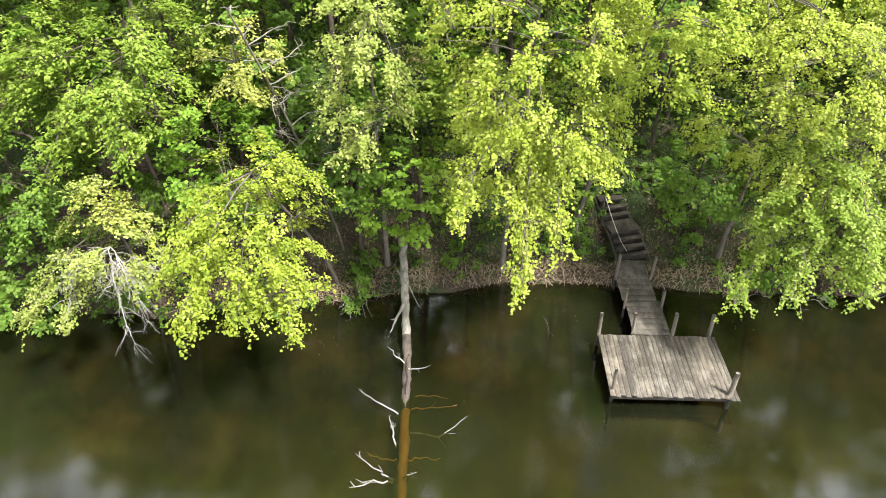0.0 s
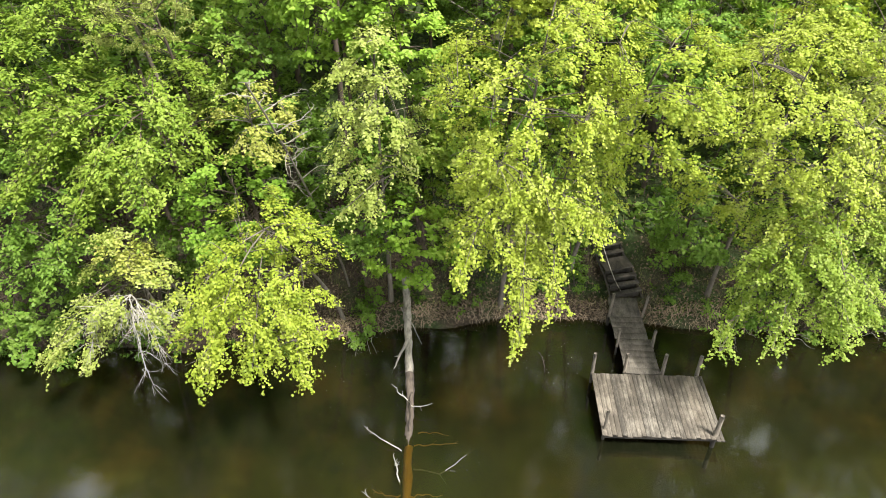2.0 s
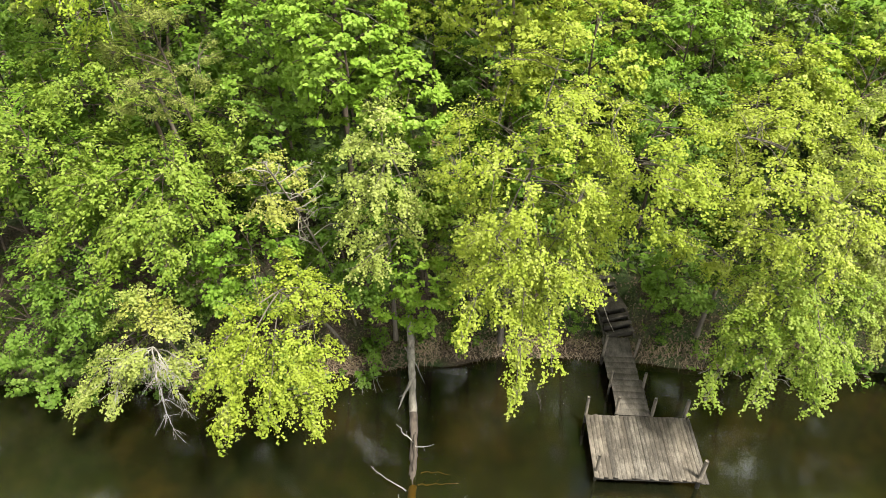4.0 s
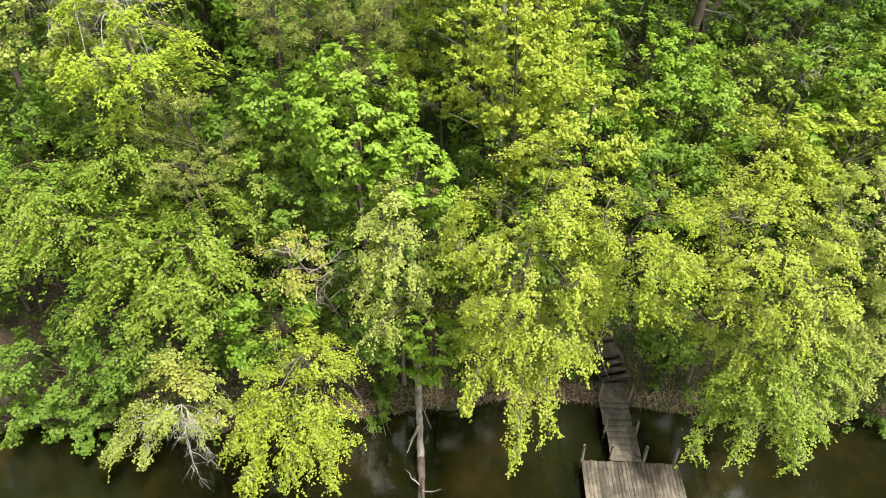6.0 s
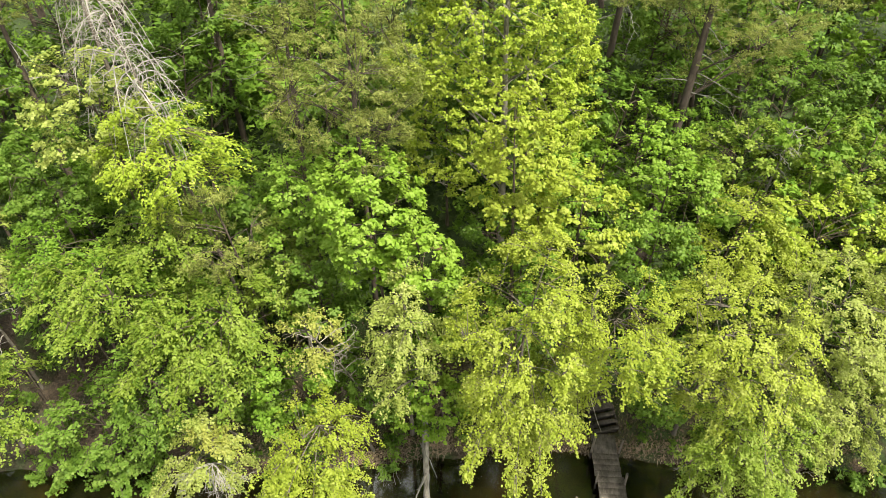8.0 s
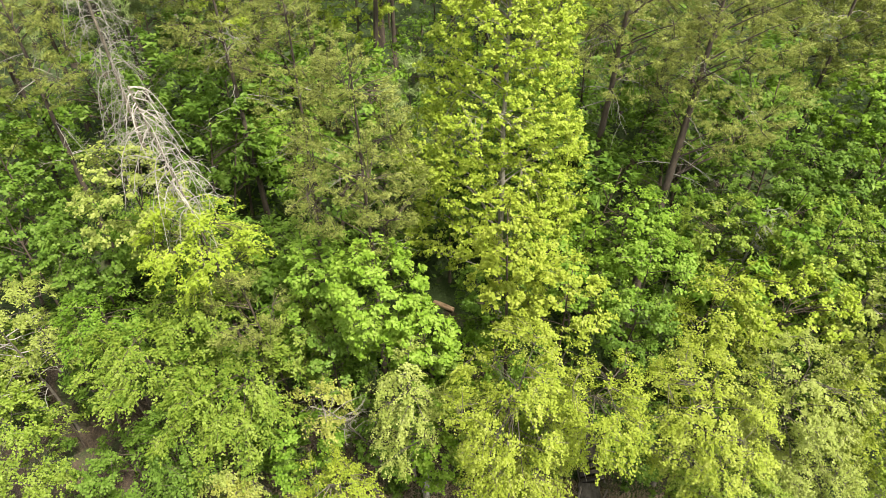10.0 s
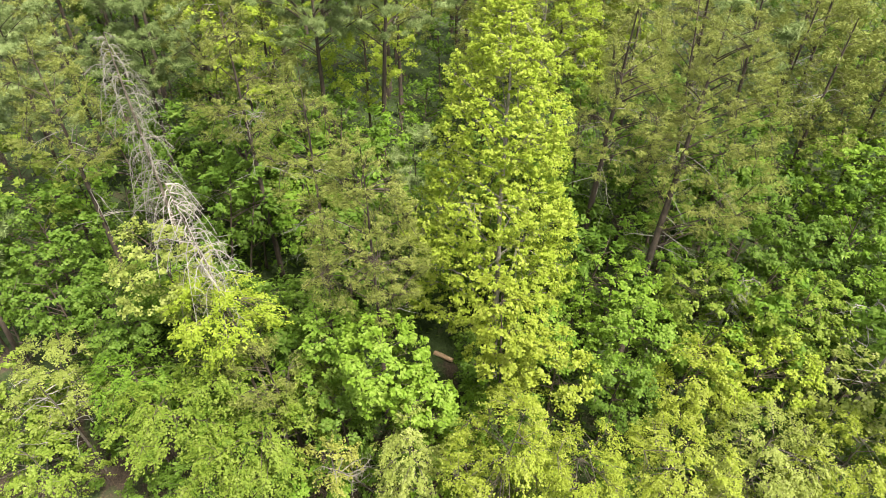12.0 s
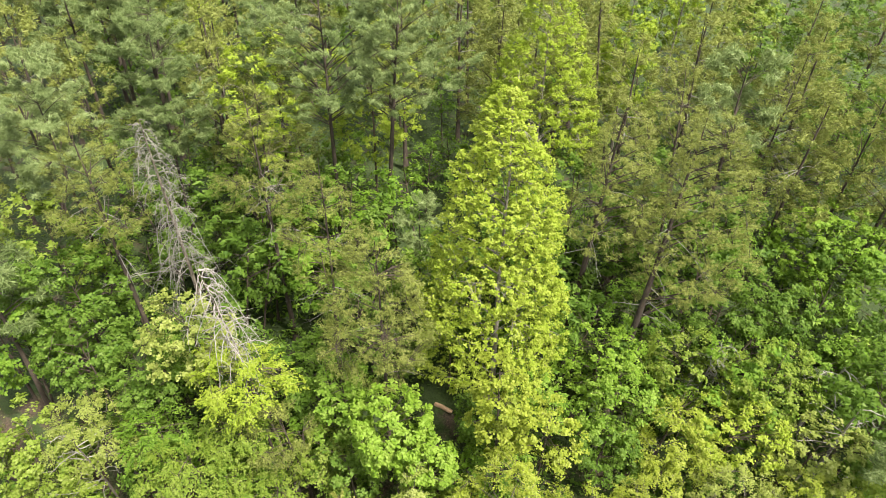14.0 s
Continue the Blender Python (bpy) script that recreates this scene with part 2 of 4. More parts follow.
# ---------------------------------------------------------------- mesh helpers
def mesh_from(name, verts, quads, mat, smooth=False):
    """One mesh from arrays of vertices and faces of three or four corners."""
    me = bpy.data.meshes.new(name)
    verts = np.asarray(verts, np.float32)
    quads = np.asarray(quads, np.int32)
    me.vertices.add(len(verts))
    me.vertices.foreach_set("co", verts.ravel())
    me.loops.add(quads.size)
    me.loops.foreach_set("vertex_index", quads.ravel())
    me.polygons.add(len(quads))
    me.polygons.foreach_set("loop_start", np.arange(0, quads.size, quads.shape[1], dtype=np.int32))
    if smooth:
        me.polygons.foreach_set("use_smooth", np.ones(len(quads), bool))
    me.update(calc_edges=True)
    me.materials.append(mat)
    return me


def part(name, me, parent, label=""):
    ob = new(name, me)
    ob.parent = parent
    return tagged(ob, label)


def thing(name, label, category, group="", at=None):
    ob = new(name)
    ob.empty_display_size = 0.2
    if at is not None:
        ob.matrix_basis = at
    return tagged(ob, label, category, group)


def tubes(lines, sides=6):
    """Tapered tubes along polylines: (points, radii) each, joined in one pair of arrays."""
    vs, qs, base = [], [], 0
    ang = np.linspace(0, 2 * np.pi, sides, endpoint=False)
    ring = np.stack([np.cos(ang), np.sin(ang)], 1)
    for pts, radii in lines:
        pts = np.asarray(pts, float)
        d = np.gradient(pts, axis=0)
        d /= np.linalg.norm(d, axis=1, keepdims=True) + 1e-9
        ref = np.where(np.abs(d[:, 2:3]) > 0.9, np.array([[1.0, 0, 0]]), np.array([[0, 0, 1.0]]))
        u = np.cross(d, ref)
        u /= np.linalg.norm(u, axis=1, keepdims=True) + 1e-9
        w = np.cross(d, u)
        r = np.asarray(radii, float)[:, None, None]
        v = pts[:, None, :] + r * (ring[None, :, :1] * u[:, None, :] + ring[None, :, 1:] * w[:, None, :])
        n = len(pts)
        vs.append(v.reshape(-1, 3))
        k = np.arange(sides)
        for i in range(n - 1):
            a = base + i * sides
            qs.append(np.stack([a + k, a + (k + 1) % sides, a + sides + (k + 1) % sides, a + sides + k], 1))
        for i, flip in ((0, True), (n - 1, False)):
            a = base + i * sides
            if sides == 6:
                cap = np.array([[a, a + 1, a + 2, a + 3], [a, a + 3, a + 4, a + 5]])
                qs.append(cap[:, ::-1] if not flip else cap)
        base += n * sides
    return np.concatenate(vs), np.concatenate(qs)


def tube_mesh(name, lines, mat, sides=6):
    v, q = tubes(lines, sides)
    return mesh_from(name, v, q, mat, True)


def box_arrays(x0, x1, y0, y1, z0, z1, bevel=0.006):
    """A board with chamfered top edges (20 corners kept simple: two stacked rings and a top)."""
    b = bevel
    v = [(x0, y0, z0), (x1, y0, z0), (x1, y1, z0), (x0, y1, z0),
         (x0, y0, z1 - b), (x1, y0, z1 - b), (x1, y1, z1 - b), (x0, y1, z1 - b),
         (x0 + b, y0 + b, z1), (x1 - b, y0 + b, z1), (x1 - b, y1 - b, z1), (x0 + b, y1 - b, z1)]
    q = [(3, 2, 1, 0)]
    for s in (0, 4):
        for i in range(4):
            j = (i + 1) % 4
            q.append((s + i, s + j, s + 4 + j, s + 4 + i))
    q.append((8, 9, 10, 11))
    return np.array(v, float), np.array(q)


def box_mesh(name, dims, mat, bevel=0.005):
    v, q = box_arrays(*dims, bevel)
    return mesh_from(name, v, q, mat)


# ---------------------------------------------------------------- terrain
def shore(x):
    return np.interp(x, [-60, -30, -11, -8, -5, -2.4, 0, 3, 8, 14, 30, 60],
                     [10, 13.0, 15.5, 16.2, 16.9, 17.8, 18.4, 18.9, 19.0, 19.5, 21, 24])


def wave(x, y, s, k):
    return np.sin(x * s + k) * np.cos(y * s * 1.3 - k * 1.7) + 0.5 * np.sin(x * s * 2.3 - y * s * 1.9 + k * 3)


def height(x, y):
    """Ground: lake bed, low cut bank, slope, wooded shelf; a far shore behind."""
    x, y = np.asarray(x, float), np.asarray(y, float)
    d = y - shore(x) - 0.18 * wave(x, y, 1.1, 0.4)
    bed = np.maximum(-0.12 + 0.16 * d, -2.2)
    hill = np.interp(d, [0, 0.35, 1.0, 8.0, 14.0, 22.0, 42.0, 90.0, 400.0], [0.0, 0.35, 0.65, 4.8, 7.4, 9.4, 11.0, 13.0, 20.0])
    z = np.where(d < 0, bed, hill - 0.12 * np.clip(1 - d / 0.3, 0, 1)) + np.where(d > 0.5, 0.10 * wave(x, y, 0.8, 1.1), 0.0)
    along = (y - 19.75) / 0.934
    off = x - (5.02 - 0.358 * along)
    z = z - 0.42 * np.exp(-(off / 0.75) ** 4) * np.clip(along / 0.4 + 0.5, 0, 1) * np.clip((3.4 - along) / 0.8, 0, 1)
    back = -y - 150
    return np.where(back > 0, np.minimum(-1.0 + back * 0.12, 8.0), z)


def ground_z(x, y):
    return float(height(x, y))


def spaced(lo, hi, step, far):
    core = np.arange(lo, hi + 1e-6, step)
    out = step * np.cumsum(1.35 ** np.arange(1, 40))
    out = out[out < far]
    return np.concatenate([(lo - out)[::-1], core, hi + out])


gx, gy = spaced(-24, 24, 0.4, 2500), spaced(6, 36, 0.4, 2500)
X, Y = np.meshgrid(gx, gy)
Z = height(X, Y)
idx = np.arange(X.size).reshape(X.shape)
Q = np.stack([idx[:-1, :-1], idx[:-1, 1:], idx[1:, 1:], idx[1:, :-1]], -1).reshape(-1, 4)
ground = new("ground", mesh_from("ground", np.stack([X, Y, Z], -1).reshape(-1, 3), Q, GROUND, True))
tagged(ground, "brown leaf-littered wooded slope falling to a cut bank", "ground", kind="structure")
ground.data.materials.append(BED)
centre_z = Z.ravel()[Q].mean(1)
ground.data.polygons.foreach_set("material_index", (centre_z < -0.15).astype(np.int32))

wv = np.array([(-2500, -160, 0), (2500, -160, 0), (2500, 60, 0), (-2500, 60, 0)], float)
water = new("water", mesh_from("water", wv, np.array([(0, 1, 2, 3)]), WATER))
tagged(water, "still murky green-brown lake water mirroring trees", "water", kind="structure")


# ---------------------------------------------------------------- trees
def leaf_faces(centres, along, nor, size, width, slim=False, fold=0.08):
    """Folded kite-shaped leaves, or slim three-cornered ones: centres, the way each points, the way it faces, length, share of width."""
    a = along - nor * np.sum(along * nor, 1, keepdims=True)
    a /= np.linalg.norm(a, axis=1, keepdims=True) + 1e-9
    b = np.cross(nor, a)
    s = size[:, None]
    w = s * width
    n = len(centres)
    if slim:
        v = np.stack([centres - a * s * 0.5 - b * w * 0.5, centres - a * s * 0.5 + b * w * 0.5, centres + a * s * 0.5], 1)
        return v.reshape(-1, 3), np.arange(3 * n).reshape(-1, 3)
    v = np.stack([centres - a * s * 0.5, centres + b * w * 0.5 - a * s * 0.04 + nor * s * fold,
                  centres + a * s * 0.5 - nor * s * fold, centres - b * w * 0.5 - a * s * 0.04 + nor * s * fold], 1)
    return v.reshape(-1, 3), np.arange(4 * n).reshape(-1, 4)


def leaf_quads(rng, centres, along, size, width, tilt, up=0.75):
    nor = rng.normal(0, tilt, (len(centres), 3))
    nor[:, 2] += up
    nor /= np.linalg.norm(nor, axis=1, keepdims=True)
    return leaf_faces(centres, along, nor, size * rng.uniform(0.7, 1.3, len(centres)), width)


KINDS = {
    # sprays per square metre of crown; length and width of a spray, leaves on it; leaf length and width; rise and droop of a spray;
    # way the leaves face (up, outward, spread); share of sprays with a drawn twig; depth of lobes; outline; bark
    "shore": dict(hub=8, pull=0.34, sprays=7.6, L=0.8, W=0.15, m=41, size=0.077, width=0.92, rise=0.15, droop=0.55, face=(0.8, 0.5, 0.42), twig=0.30, lobe=0.34, profile="round", bark="mid"),
    "broad": dict(hub=7, pull=0.28, sprays=6.4, L=0.46, W=0.24, m=24, size=0.118, width=0.95, rise=0.55, droop=0.45, face=(0.85, 0.5, 0.42), twig=0.15, lobe=0.30, profile="round", bark="brown"),
    "star": dict(hub=7, pull=0.28, sprays=6.2, L=0.36, W=0.3, m=26, size=0.165, width=0.62, rise=0.9, droop=0.6, face=(0.85, 0.5, 0.42), twig=0.15, lobe=0.32, profile="round", bark="brown"),
    "layer": dict(hub=8, pull=0.32, sprays=6.0, L=1.0, W=0.18, m=33, size=0.124, width=0.55, rise=0.10, droop=0.50, face=(0.95, 0.3, 0.30), twig=0.25, lobe=0.34, profile="round", bark="brown"),
    "cone": dict(hub=8, pull=0.12, sprays=12.5, L=0.42, W=0.17, m=22, size=0.108, width=0.88, rise=0.75, droop=0.30, face=(0.8, 0.4, 0.45), twig=0.12, lobe=0.12, profile="cone", bark="grey"),
    "olive": dict(hub=7, pull=0.34, sprays=7.4, L=0.62, W=0.13, m=40, size=0.108, width=0.28, rise=0.62, droop=0.25, face=(0.5, 0.4, 0.9), twig=0.38, lobe=0.42, profile="egg", bark="dark"),
    "pine": dict(hub=6, pull=0.45, sprays=2.7, L=0.62, W=0.22, m=95, size=0.3, width=0.1, rise=0.55, droop=0.12, face=(0.4, 0.4, 1.0), twig=0.35, lobe=0.45, profile="plates", bark="dark"),
}
BARKS = {"grey": BARK_GREY, "mid": BARK_MID, "brown": BARK, "dark": DARKBARK}


def crown_width(profile, f):
    """Half-width of a crown at the share f of its height, its widest being 1."""
    if profile == "cone":
        return np.clip(1.0 * (1 - f) ** 0.54 * np.minimum(1.0, 0.86 + 0.6 * f), 0.04, 1)
    if profile == "egg":
        return np.clip(1.12 * (1 - f) ** 0.48 * np.minimum(1.0, 0.50 + 1.7 * f), 0.10, 1)
    if profile == "plates":
        return np.clip(np.sqrt(np.maximum(0.0, 1 - np.abs(1.8 * f - 0.8) ** 2.2)), 0.25, 1)
    return np.sqrt(np.maximum(0.02, 1 - np.abs(2 * f - 1) ** 2.3))


def unit(v):
    return v / (np.linalg.norm(v, axis=-1, keepdims=True) + 1e-9)


def crown_points(rng, c, r, k, count, lobe, gaps, seed):
    """Where the sprays of a crown sit: mostly in its lobed outer shell, fewer inside; and the way out of the crown at each."""
    f = np.linspace(0.01, 0.99, 60)
    w = crown_width(k["profile"], f)
    p = np.maximum(w, 0.25) if k["profile"] != "round" else np.ones(60)
    f = np.clip(rng.choice(f, count * 2, p=p / p.sum()) + rng.uniform(-0.009, 0.009, count * 2), 0.005, 0.995)
    if k["profile"] == "plates":
        f = np.clip((np.floor(f * 6) + 0.5 + rng.normal(0, 0.16, len(f))) / 6, 0, 1)
    az = rng.uniform(0, 2 * np.pi, len(f))
    w = crown_width(k["profile"], f)
    way = np.stack([w * np.cos(az), w * np.sin(az), 2 * f - 1], 1)
    bulge = np.array([noise.noise(Vector((d[0] * 1.5 + seed * 3.7, d[1] * 1.5 - seed * 1.3, d[2] * max(1.5, 0.55 * r[2]) + seed))) for d in way])
    hole = np.array([noise.noise(Vector((d[0] * r[0] * 0.9 + seed, d[1] * r[1] * 0.9 + seed * 2.1, d[2] * r[2] * 0.9 - seed))) for d in way])
    rho = np.where(rng.uniform(0, 1, len(f)) < 0.70, rng.uniform(0.84, 1.05, len(f)), rng.uniform(0.42, 0.86, len(f))) * (1 + lobe * bulge)
    if k["profile"] == "plates":
        rho = rho * np.sqrt(rng.uniform(0.2, 1.05, len(f)))
    pos = np.asarray(c) + way * np.asarray(r) * np.stack([rho, rho, np.ones(len(f)) if k["profile"] != "round" else rho], 1)
    # holes in the foliage, and thinner leaves on the shaded underside and in the wood behind
    thin = 1.0 - 0.45 * (way[:, 1] > 0.35) - 0.35 * (way[:, 2] < -0.75)
    keep = (hole > gaps - 0.5) & (rng.uniform(0, 1, len(f)) < thin * 0.62)
    out = unit(way / np.asarray(r))
    pos, out, f = pos[keep], out[keep], f[keep]
    # sprays gather round the ends of boughs, with gaps between
    hub = pos[rng.choice(len(pos), max(5, len(pos) // k["hub"]), replace=False)]
    near = np.concatenate([np.argmin(((pos[i:i + 400, None, :] - hub[None]) ** 2).sum(-1), 1) for i in range(0, len(pos), 400)])
    pull = hub[near] - pos
    pos = pos + pull * np.array([1, 1, 1.35]) * np.minimum(k["pull"], 1.2 / (np.linalg.norm(pull, axis=1, keepdims=True) + 0.01))
    return pos, out, f


def tree(x, y, c, r, kind, leaf, label="", seed=0, dens=1.0, size=1.0, trunk=None, limbs=None, at=None, gaps=0.30, lobe=None, boughs=(), skirt=0, lean=1.3, tip=None,
         simple=0.0, slim=False, category="tree", name="tree", group="trees of the lakeside wood"):
    """A tree that stands at (x, y) with a crown round c of the half-sizes r. boughs: (tip, sprays) of limbs that hang out past the crown; skirt: bare dead limbs below it."""
    rng = np.random.default_rng(seed * 977 + 13)
    k = KINDS[kind]
    z0 = ground_z(x, y) - 0.15 if at is None else 0.0
    base = np.array([x, y, z0]) if at is None else np.zeros(3)
    c = np.asarray(c, float) - base
    r = np.asarray(r, float)
    root = thing(name, label or LAB[leaf], category, group, pose(*base) if at is None else at)
    bark = BARKS[k["bark"]]
    top = c + np.array([0, 0, r[2] * (0.97 if k["profile"] in ("cone", "egg") else 0.72)])
    if tip is not None:
        top = np.asarray(tip, float) - base
    H = top[2]
    r0 = trunk or 0.028 + 0.0052 * H
    # trunk
    n = 12 if not simple else 6
    f = np.linspace(0, 1, n)
    wob = np.cumsum(rng.normal(0, 0.011 * H / n * 4, (n, 2)), 0) * f[:, None] * (1 - 0.5 * f[:, None])
    tp = np.stack([top[0] * f ** lean + wob[:, 0], top[1] * f ** lean + wob[:, 1], f * H], 1)
    tr = r0 * (1 - f) ** 0.85 + 0.012
    tr[0] *= 1.35
    part("trunk", tube_mesh("trunk", [(tp, tr)], bark, 8 if not simple else 6), root)
    # sprays of the crown
    a, b, h = r
    area = 4 * math.pi * (((a * b) ** 1.6 + (a * h) ** 1.6 + (b * h) ** 1.6) / 3) ** (1 / 1.6)
    count = max(24, int(area * k["sprays"] * dens / size ** 1.5 * 0.8))
    P, O, F = crown_points(rng, c, r, k, count, k["lobe"] if lobe is None else lobe, gaps, seed)
    # limbs run to some of the sprays
    nl = limbs or int(8 + 0.10 * area)
    pick = rng.choice(len(P), min(nl, len(P)), replace=False)
    ends = [(P[i] - O[i] * 0.25, 0) for i in pick] + [(np.asarray(tip, float) - base, m) for tip, m in boughs]
    lines, knots, owner, extra = [], [], [], []
    for e, m in ends:
        flat = np.linalg.norm(e[:2] - np.array([np.interp(e[2] / H, f, tp[:, j]) for j in (0, 1)]))
        hs = np.clip(e[2] - (0.35 + 0.35 * (k["rise"] > 0.3)) * flat + (0.9 * flat if m else 0), 0.12 * H, 0.96 * H) / H
        p0 = np.array([np.interp(hs, f, tp[:, j]) for j in range(3)])
        q = 6 if not simple else 4
        s = np.linspace(0, 1, q)[:, None]
        line = p0 + (e - p0) * s + np.array([0, 0, 0.22 * flat]) * s * (1 - s) * (1 if not m else 2.2)
        line += np.cumsum(rng.normal(0, 0.016 * flat, (q, 3)), 0) * s * (1 - 0.6 * s)
        lr = min(0.036 if kind == "olive" else 0.09, max(0.016, 0.26 * r0 * (1 - 0.5 * hs))) * (1 - s[:, 0]) ** 0.75 + 0.006
        lines.append((line, lr))
        knots.append(line[1:])
        owner += [len(lines) - 1] * (q - 1)
        if m:
            u = rng.uniform(0.35, 1.0, m) ** 0.8
            pts = np.stack([np.interp(u, s[:, 0], line[:, j]) for j in range(3)], 1) + rng.normal(0, 1, (m, 3)) * np.array([0.26, 0.22, 0.20]) * (1.25 - u)[:, None] * 1.4
            extra.append((pts, np.repeat(unit((e - p0) * np.array([1, 1, 0.3]))[None], m, 0) + rng.normal(0, 0.35, (m, 3))))
    for pts, outs in extra:
        P, O, F = np.concatenate([P, pts]), np.concatenate([O, unit(outs)]), np.concatenate([F, np.full(len(pts), 0.4)])
    K = np.concatenate(knots)
    near = np.concatenate([np.argmin(((P[i:i + 400, None, :] - K[None]) ** 2).sum(-1), 1) for i in range(0, len(P), 400)])
    N = len(P)
    turn = rng.uniform(-0.9, 0.9, N)
    flat = unit(O * np.array([1, 1, 0]) + rng.normal(0, 0.12, (N, 3)) * np.array([1, 1, 0]))
    A = np.stack([flat[:, 0] * np.cos(turn) - flat[:, 1] * np.sin(turn), flat[:, 0] * np.sin(turn) + flat[:, 1] * np.cos(turn), np.zeros(N)], 1)
    A[:, 2] = k["rise"] + rng.normal(0, 0.22, N) + 0.35 * np.clip(O[:, 2], -0.4, 1)
    A = unit(A)
    S = unit(np.cross(A, np.array([0, 0, 1.0])))
    L = k["L"] * size ** 0.5 * rng.uniform(0.55, 1.35, N)
    # twigs
    stems = [[] for _ in lines]
    for i in range(N):
        d = np.linalg.norm(P[i] - K[near[i]])
        if rng.uniform() < k["twig"] * (1 - 0.8 * simple) and d < 1.9:
            tip = P[i] + A[i] * L[i] * 0.5 - np.array([0, 0, k["droop"] * L[i] * 0.25])
            mid = (K[near[i]] + P[i]) / 2 + np.array([0, 0, 0.08 * d])
            stems[owner[near[i]]].append((np.array([K[near[i]], mid, P[i], tip]), np.array([0.011, 0.009, 0.006, 0.003]) * (1.0 + 0.02 * H)))
    if simple:
        tagged(part("branchwork", tube_mesh("branchwork", lines + sum(stems, []), bark, 3), root), kind="stuff")
    else:
        for ln, st in zip(lines, stems):
            v1, q1 = tubes([ln], 6)
            v2, q2 = tubes(st or [ln], 3)
            part("limb", mesh_from("limb", np.concatenate([v1, v2]), np.concatenate([q1, q2 + len(v1)]), bark, True), root)
    for j in range(skirt):
        # dead limbs below the living crown
        hs = rng.uniform(0.42, 0.42 + 0.4 * (c[2] / H))
        p0 = np.array([np.interp(hs, f, tp[:, i]) for i in range(3)])
        az, Ls = rng.uniform(0, 2 * np.pi), rng.uniform(0.9, 2.0) * min(1.4, r[0] / 2)
        s = np.linspace(0, 1, 6)[:, None]
        d = np.array([math.cos(az), math.sin(az), rng.uniform(-0.1, 0.35)])
        line = p0 + d * Ls * s - np.array([0, 0, 0.35 * Ls]) * s ** 2 + np.cumsum(rng.normal(0, 0.05, (6, 3)), 0) * s
        dead = [(line, 0.020 * (1 - s[:, 0]) + 0.006)]
        fine = []
        for _ in range(7):
            i = rng.integers(2, 6)
            e = line[i] + (d + rng.normal(0, 0.6, 3) - np.array([0, 0, 0.35])) * Ls * rng.uniform(0.15, 0.4)
            fine.append((np.array([line[i], (line[i] + e) / 2 + rng.normal(0, 0.05, 3), e]), [0.008, 0.006, 0.004]))
        v1, q1 = tubes(dead, 6)
        v2, q2 = tubes(fine, 3)
        part("dead_limb", mesh_from("dead_limb", np.concatenate([v1, v2]), np.concatenate([q1, q2 + len(v1)]), GREYTWIG, True), root, "bare grey dead limb")
    # leaves on the sprays
    m = k["m"]
    t = rng.uniform(0, 1, (N, m))
    side = rng.uniform(-1, 1, (N, m)) * (1.05 - t ** 1.5)
    pos = P[:, None] + A[:, None] * (L[:, None] * (t - 0.45))[..., None] + S[:, None] * (k["W"] * size ** 0.5 * side * rng.uniform(0.6, 1.3, (N, 1)))[..., None]
    pos[..., 2] -= k["droop"] * L[:, None] * t ** 2 + 0.25 * k["W"] * np.abs(side)
    pos += rng.normal(0, 1, pos.shape) * np.array([0.035, 0.035, 0.045]) * size
    along = A[:, None] + S[:, None] * (1.1 * np.sign(side) * rng.uniform(0.3, 1.0, (N, m)))[..., None] + rng.normal(0, 0.35, pos.shape)
    along[..., 2] -= 0.25 + 0.3 * k["droop"]
    if kind == "pine":
        along = A[:, None] * 0.75 + rng.normal(0, 0.62, pos.shape)
        pos = pos + unit(along) * k["size"] * size * 0.4
    up, outward, spread = k["face"]
    nor = rng.normal(0, spread, pos.shape) + O[:, None] * outward
    nor[..., 2] += up
    nor = unit(nor)
    leaves = k["size"] * size * rng.uniform(0.65, 1.3, N * m)
    v, q = leaf_faces(pos.reshape(-1, 3), unit(along).reshape(-1, 3), nor.reshape(-1, 3), leaves, k["width"] * (0.62 if slim else 1.0), slim or kind in ("olive", "pine"))
    part("crown", mesh_from("crown", v, q, LEAF[leaf]), root)
    return root


LAB = {
    "yellow": "lakeside tree with small yellow-green spring leaves",
    "amber": "slender tree with golden-yellow spring leaves",
    "vivid": "tree with dense vivid green new leaves",
    "sun": "lakeside tree with sunny yellow-green young leaves",
    "lime": "tall tree with bright lime-yellow spring leaves",
    "fresh": "leafy tree with fresh bright green leaves",
    "green": "leafy tree with deeper green leaves",
    "olive": "thin olive-brown conifer with bare lower twigs",
    "pine": "tall pine with tufted grey-green needles",
    "pale": "slender tree with pale yellowish new leaves",
    "gold": "small tree with golden young leaves",
}

# row at the water: crowns hang out over the lake
tree(0.4, 19.0, (1.2, 16.6, 8.9), (2.5, 3.3, 4.3), "shore", "sun", "broad yellow-green tree leaning out over the water", 1, gaps=0.22,
     boughs=[((1.0, 12.5, 4.8), 60), ((2.0, 12.9, 5.6), 40), ((-0.5, 13.0, 6.2), 40)])
tree(2.9, 20.6, (4.3, 16.6, 9.9), (1.7, 2.5, 2.0), "shore", "sun", "", 2)
tree(-3.6, 18.4, (-3.3, 16.7, 8.7), (1.45, 1.9, 2.6), "shore", "pale", "", 5)
tree(-5.2, 17.5, (-5.7, 13.6, 5.3), (1.9, 2.3, 2.4), "shore", "sun", "", 3,
     boughs=[((-6.6, 10.7, 3.9), 50), ((-4.5, 11.9, 3.5), 44), ((-7.5, 11.4, 4.8), 36), ((-5.6, 11.2, 4.2), 30)])
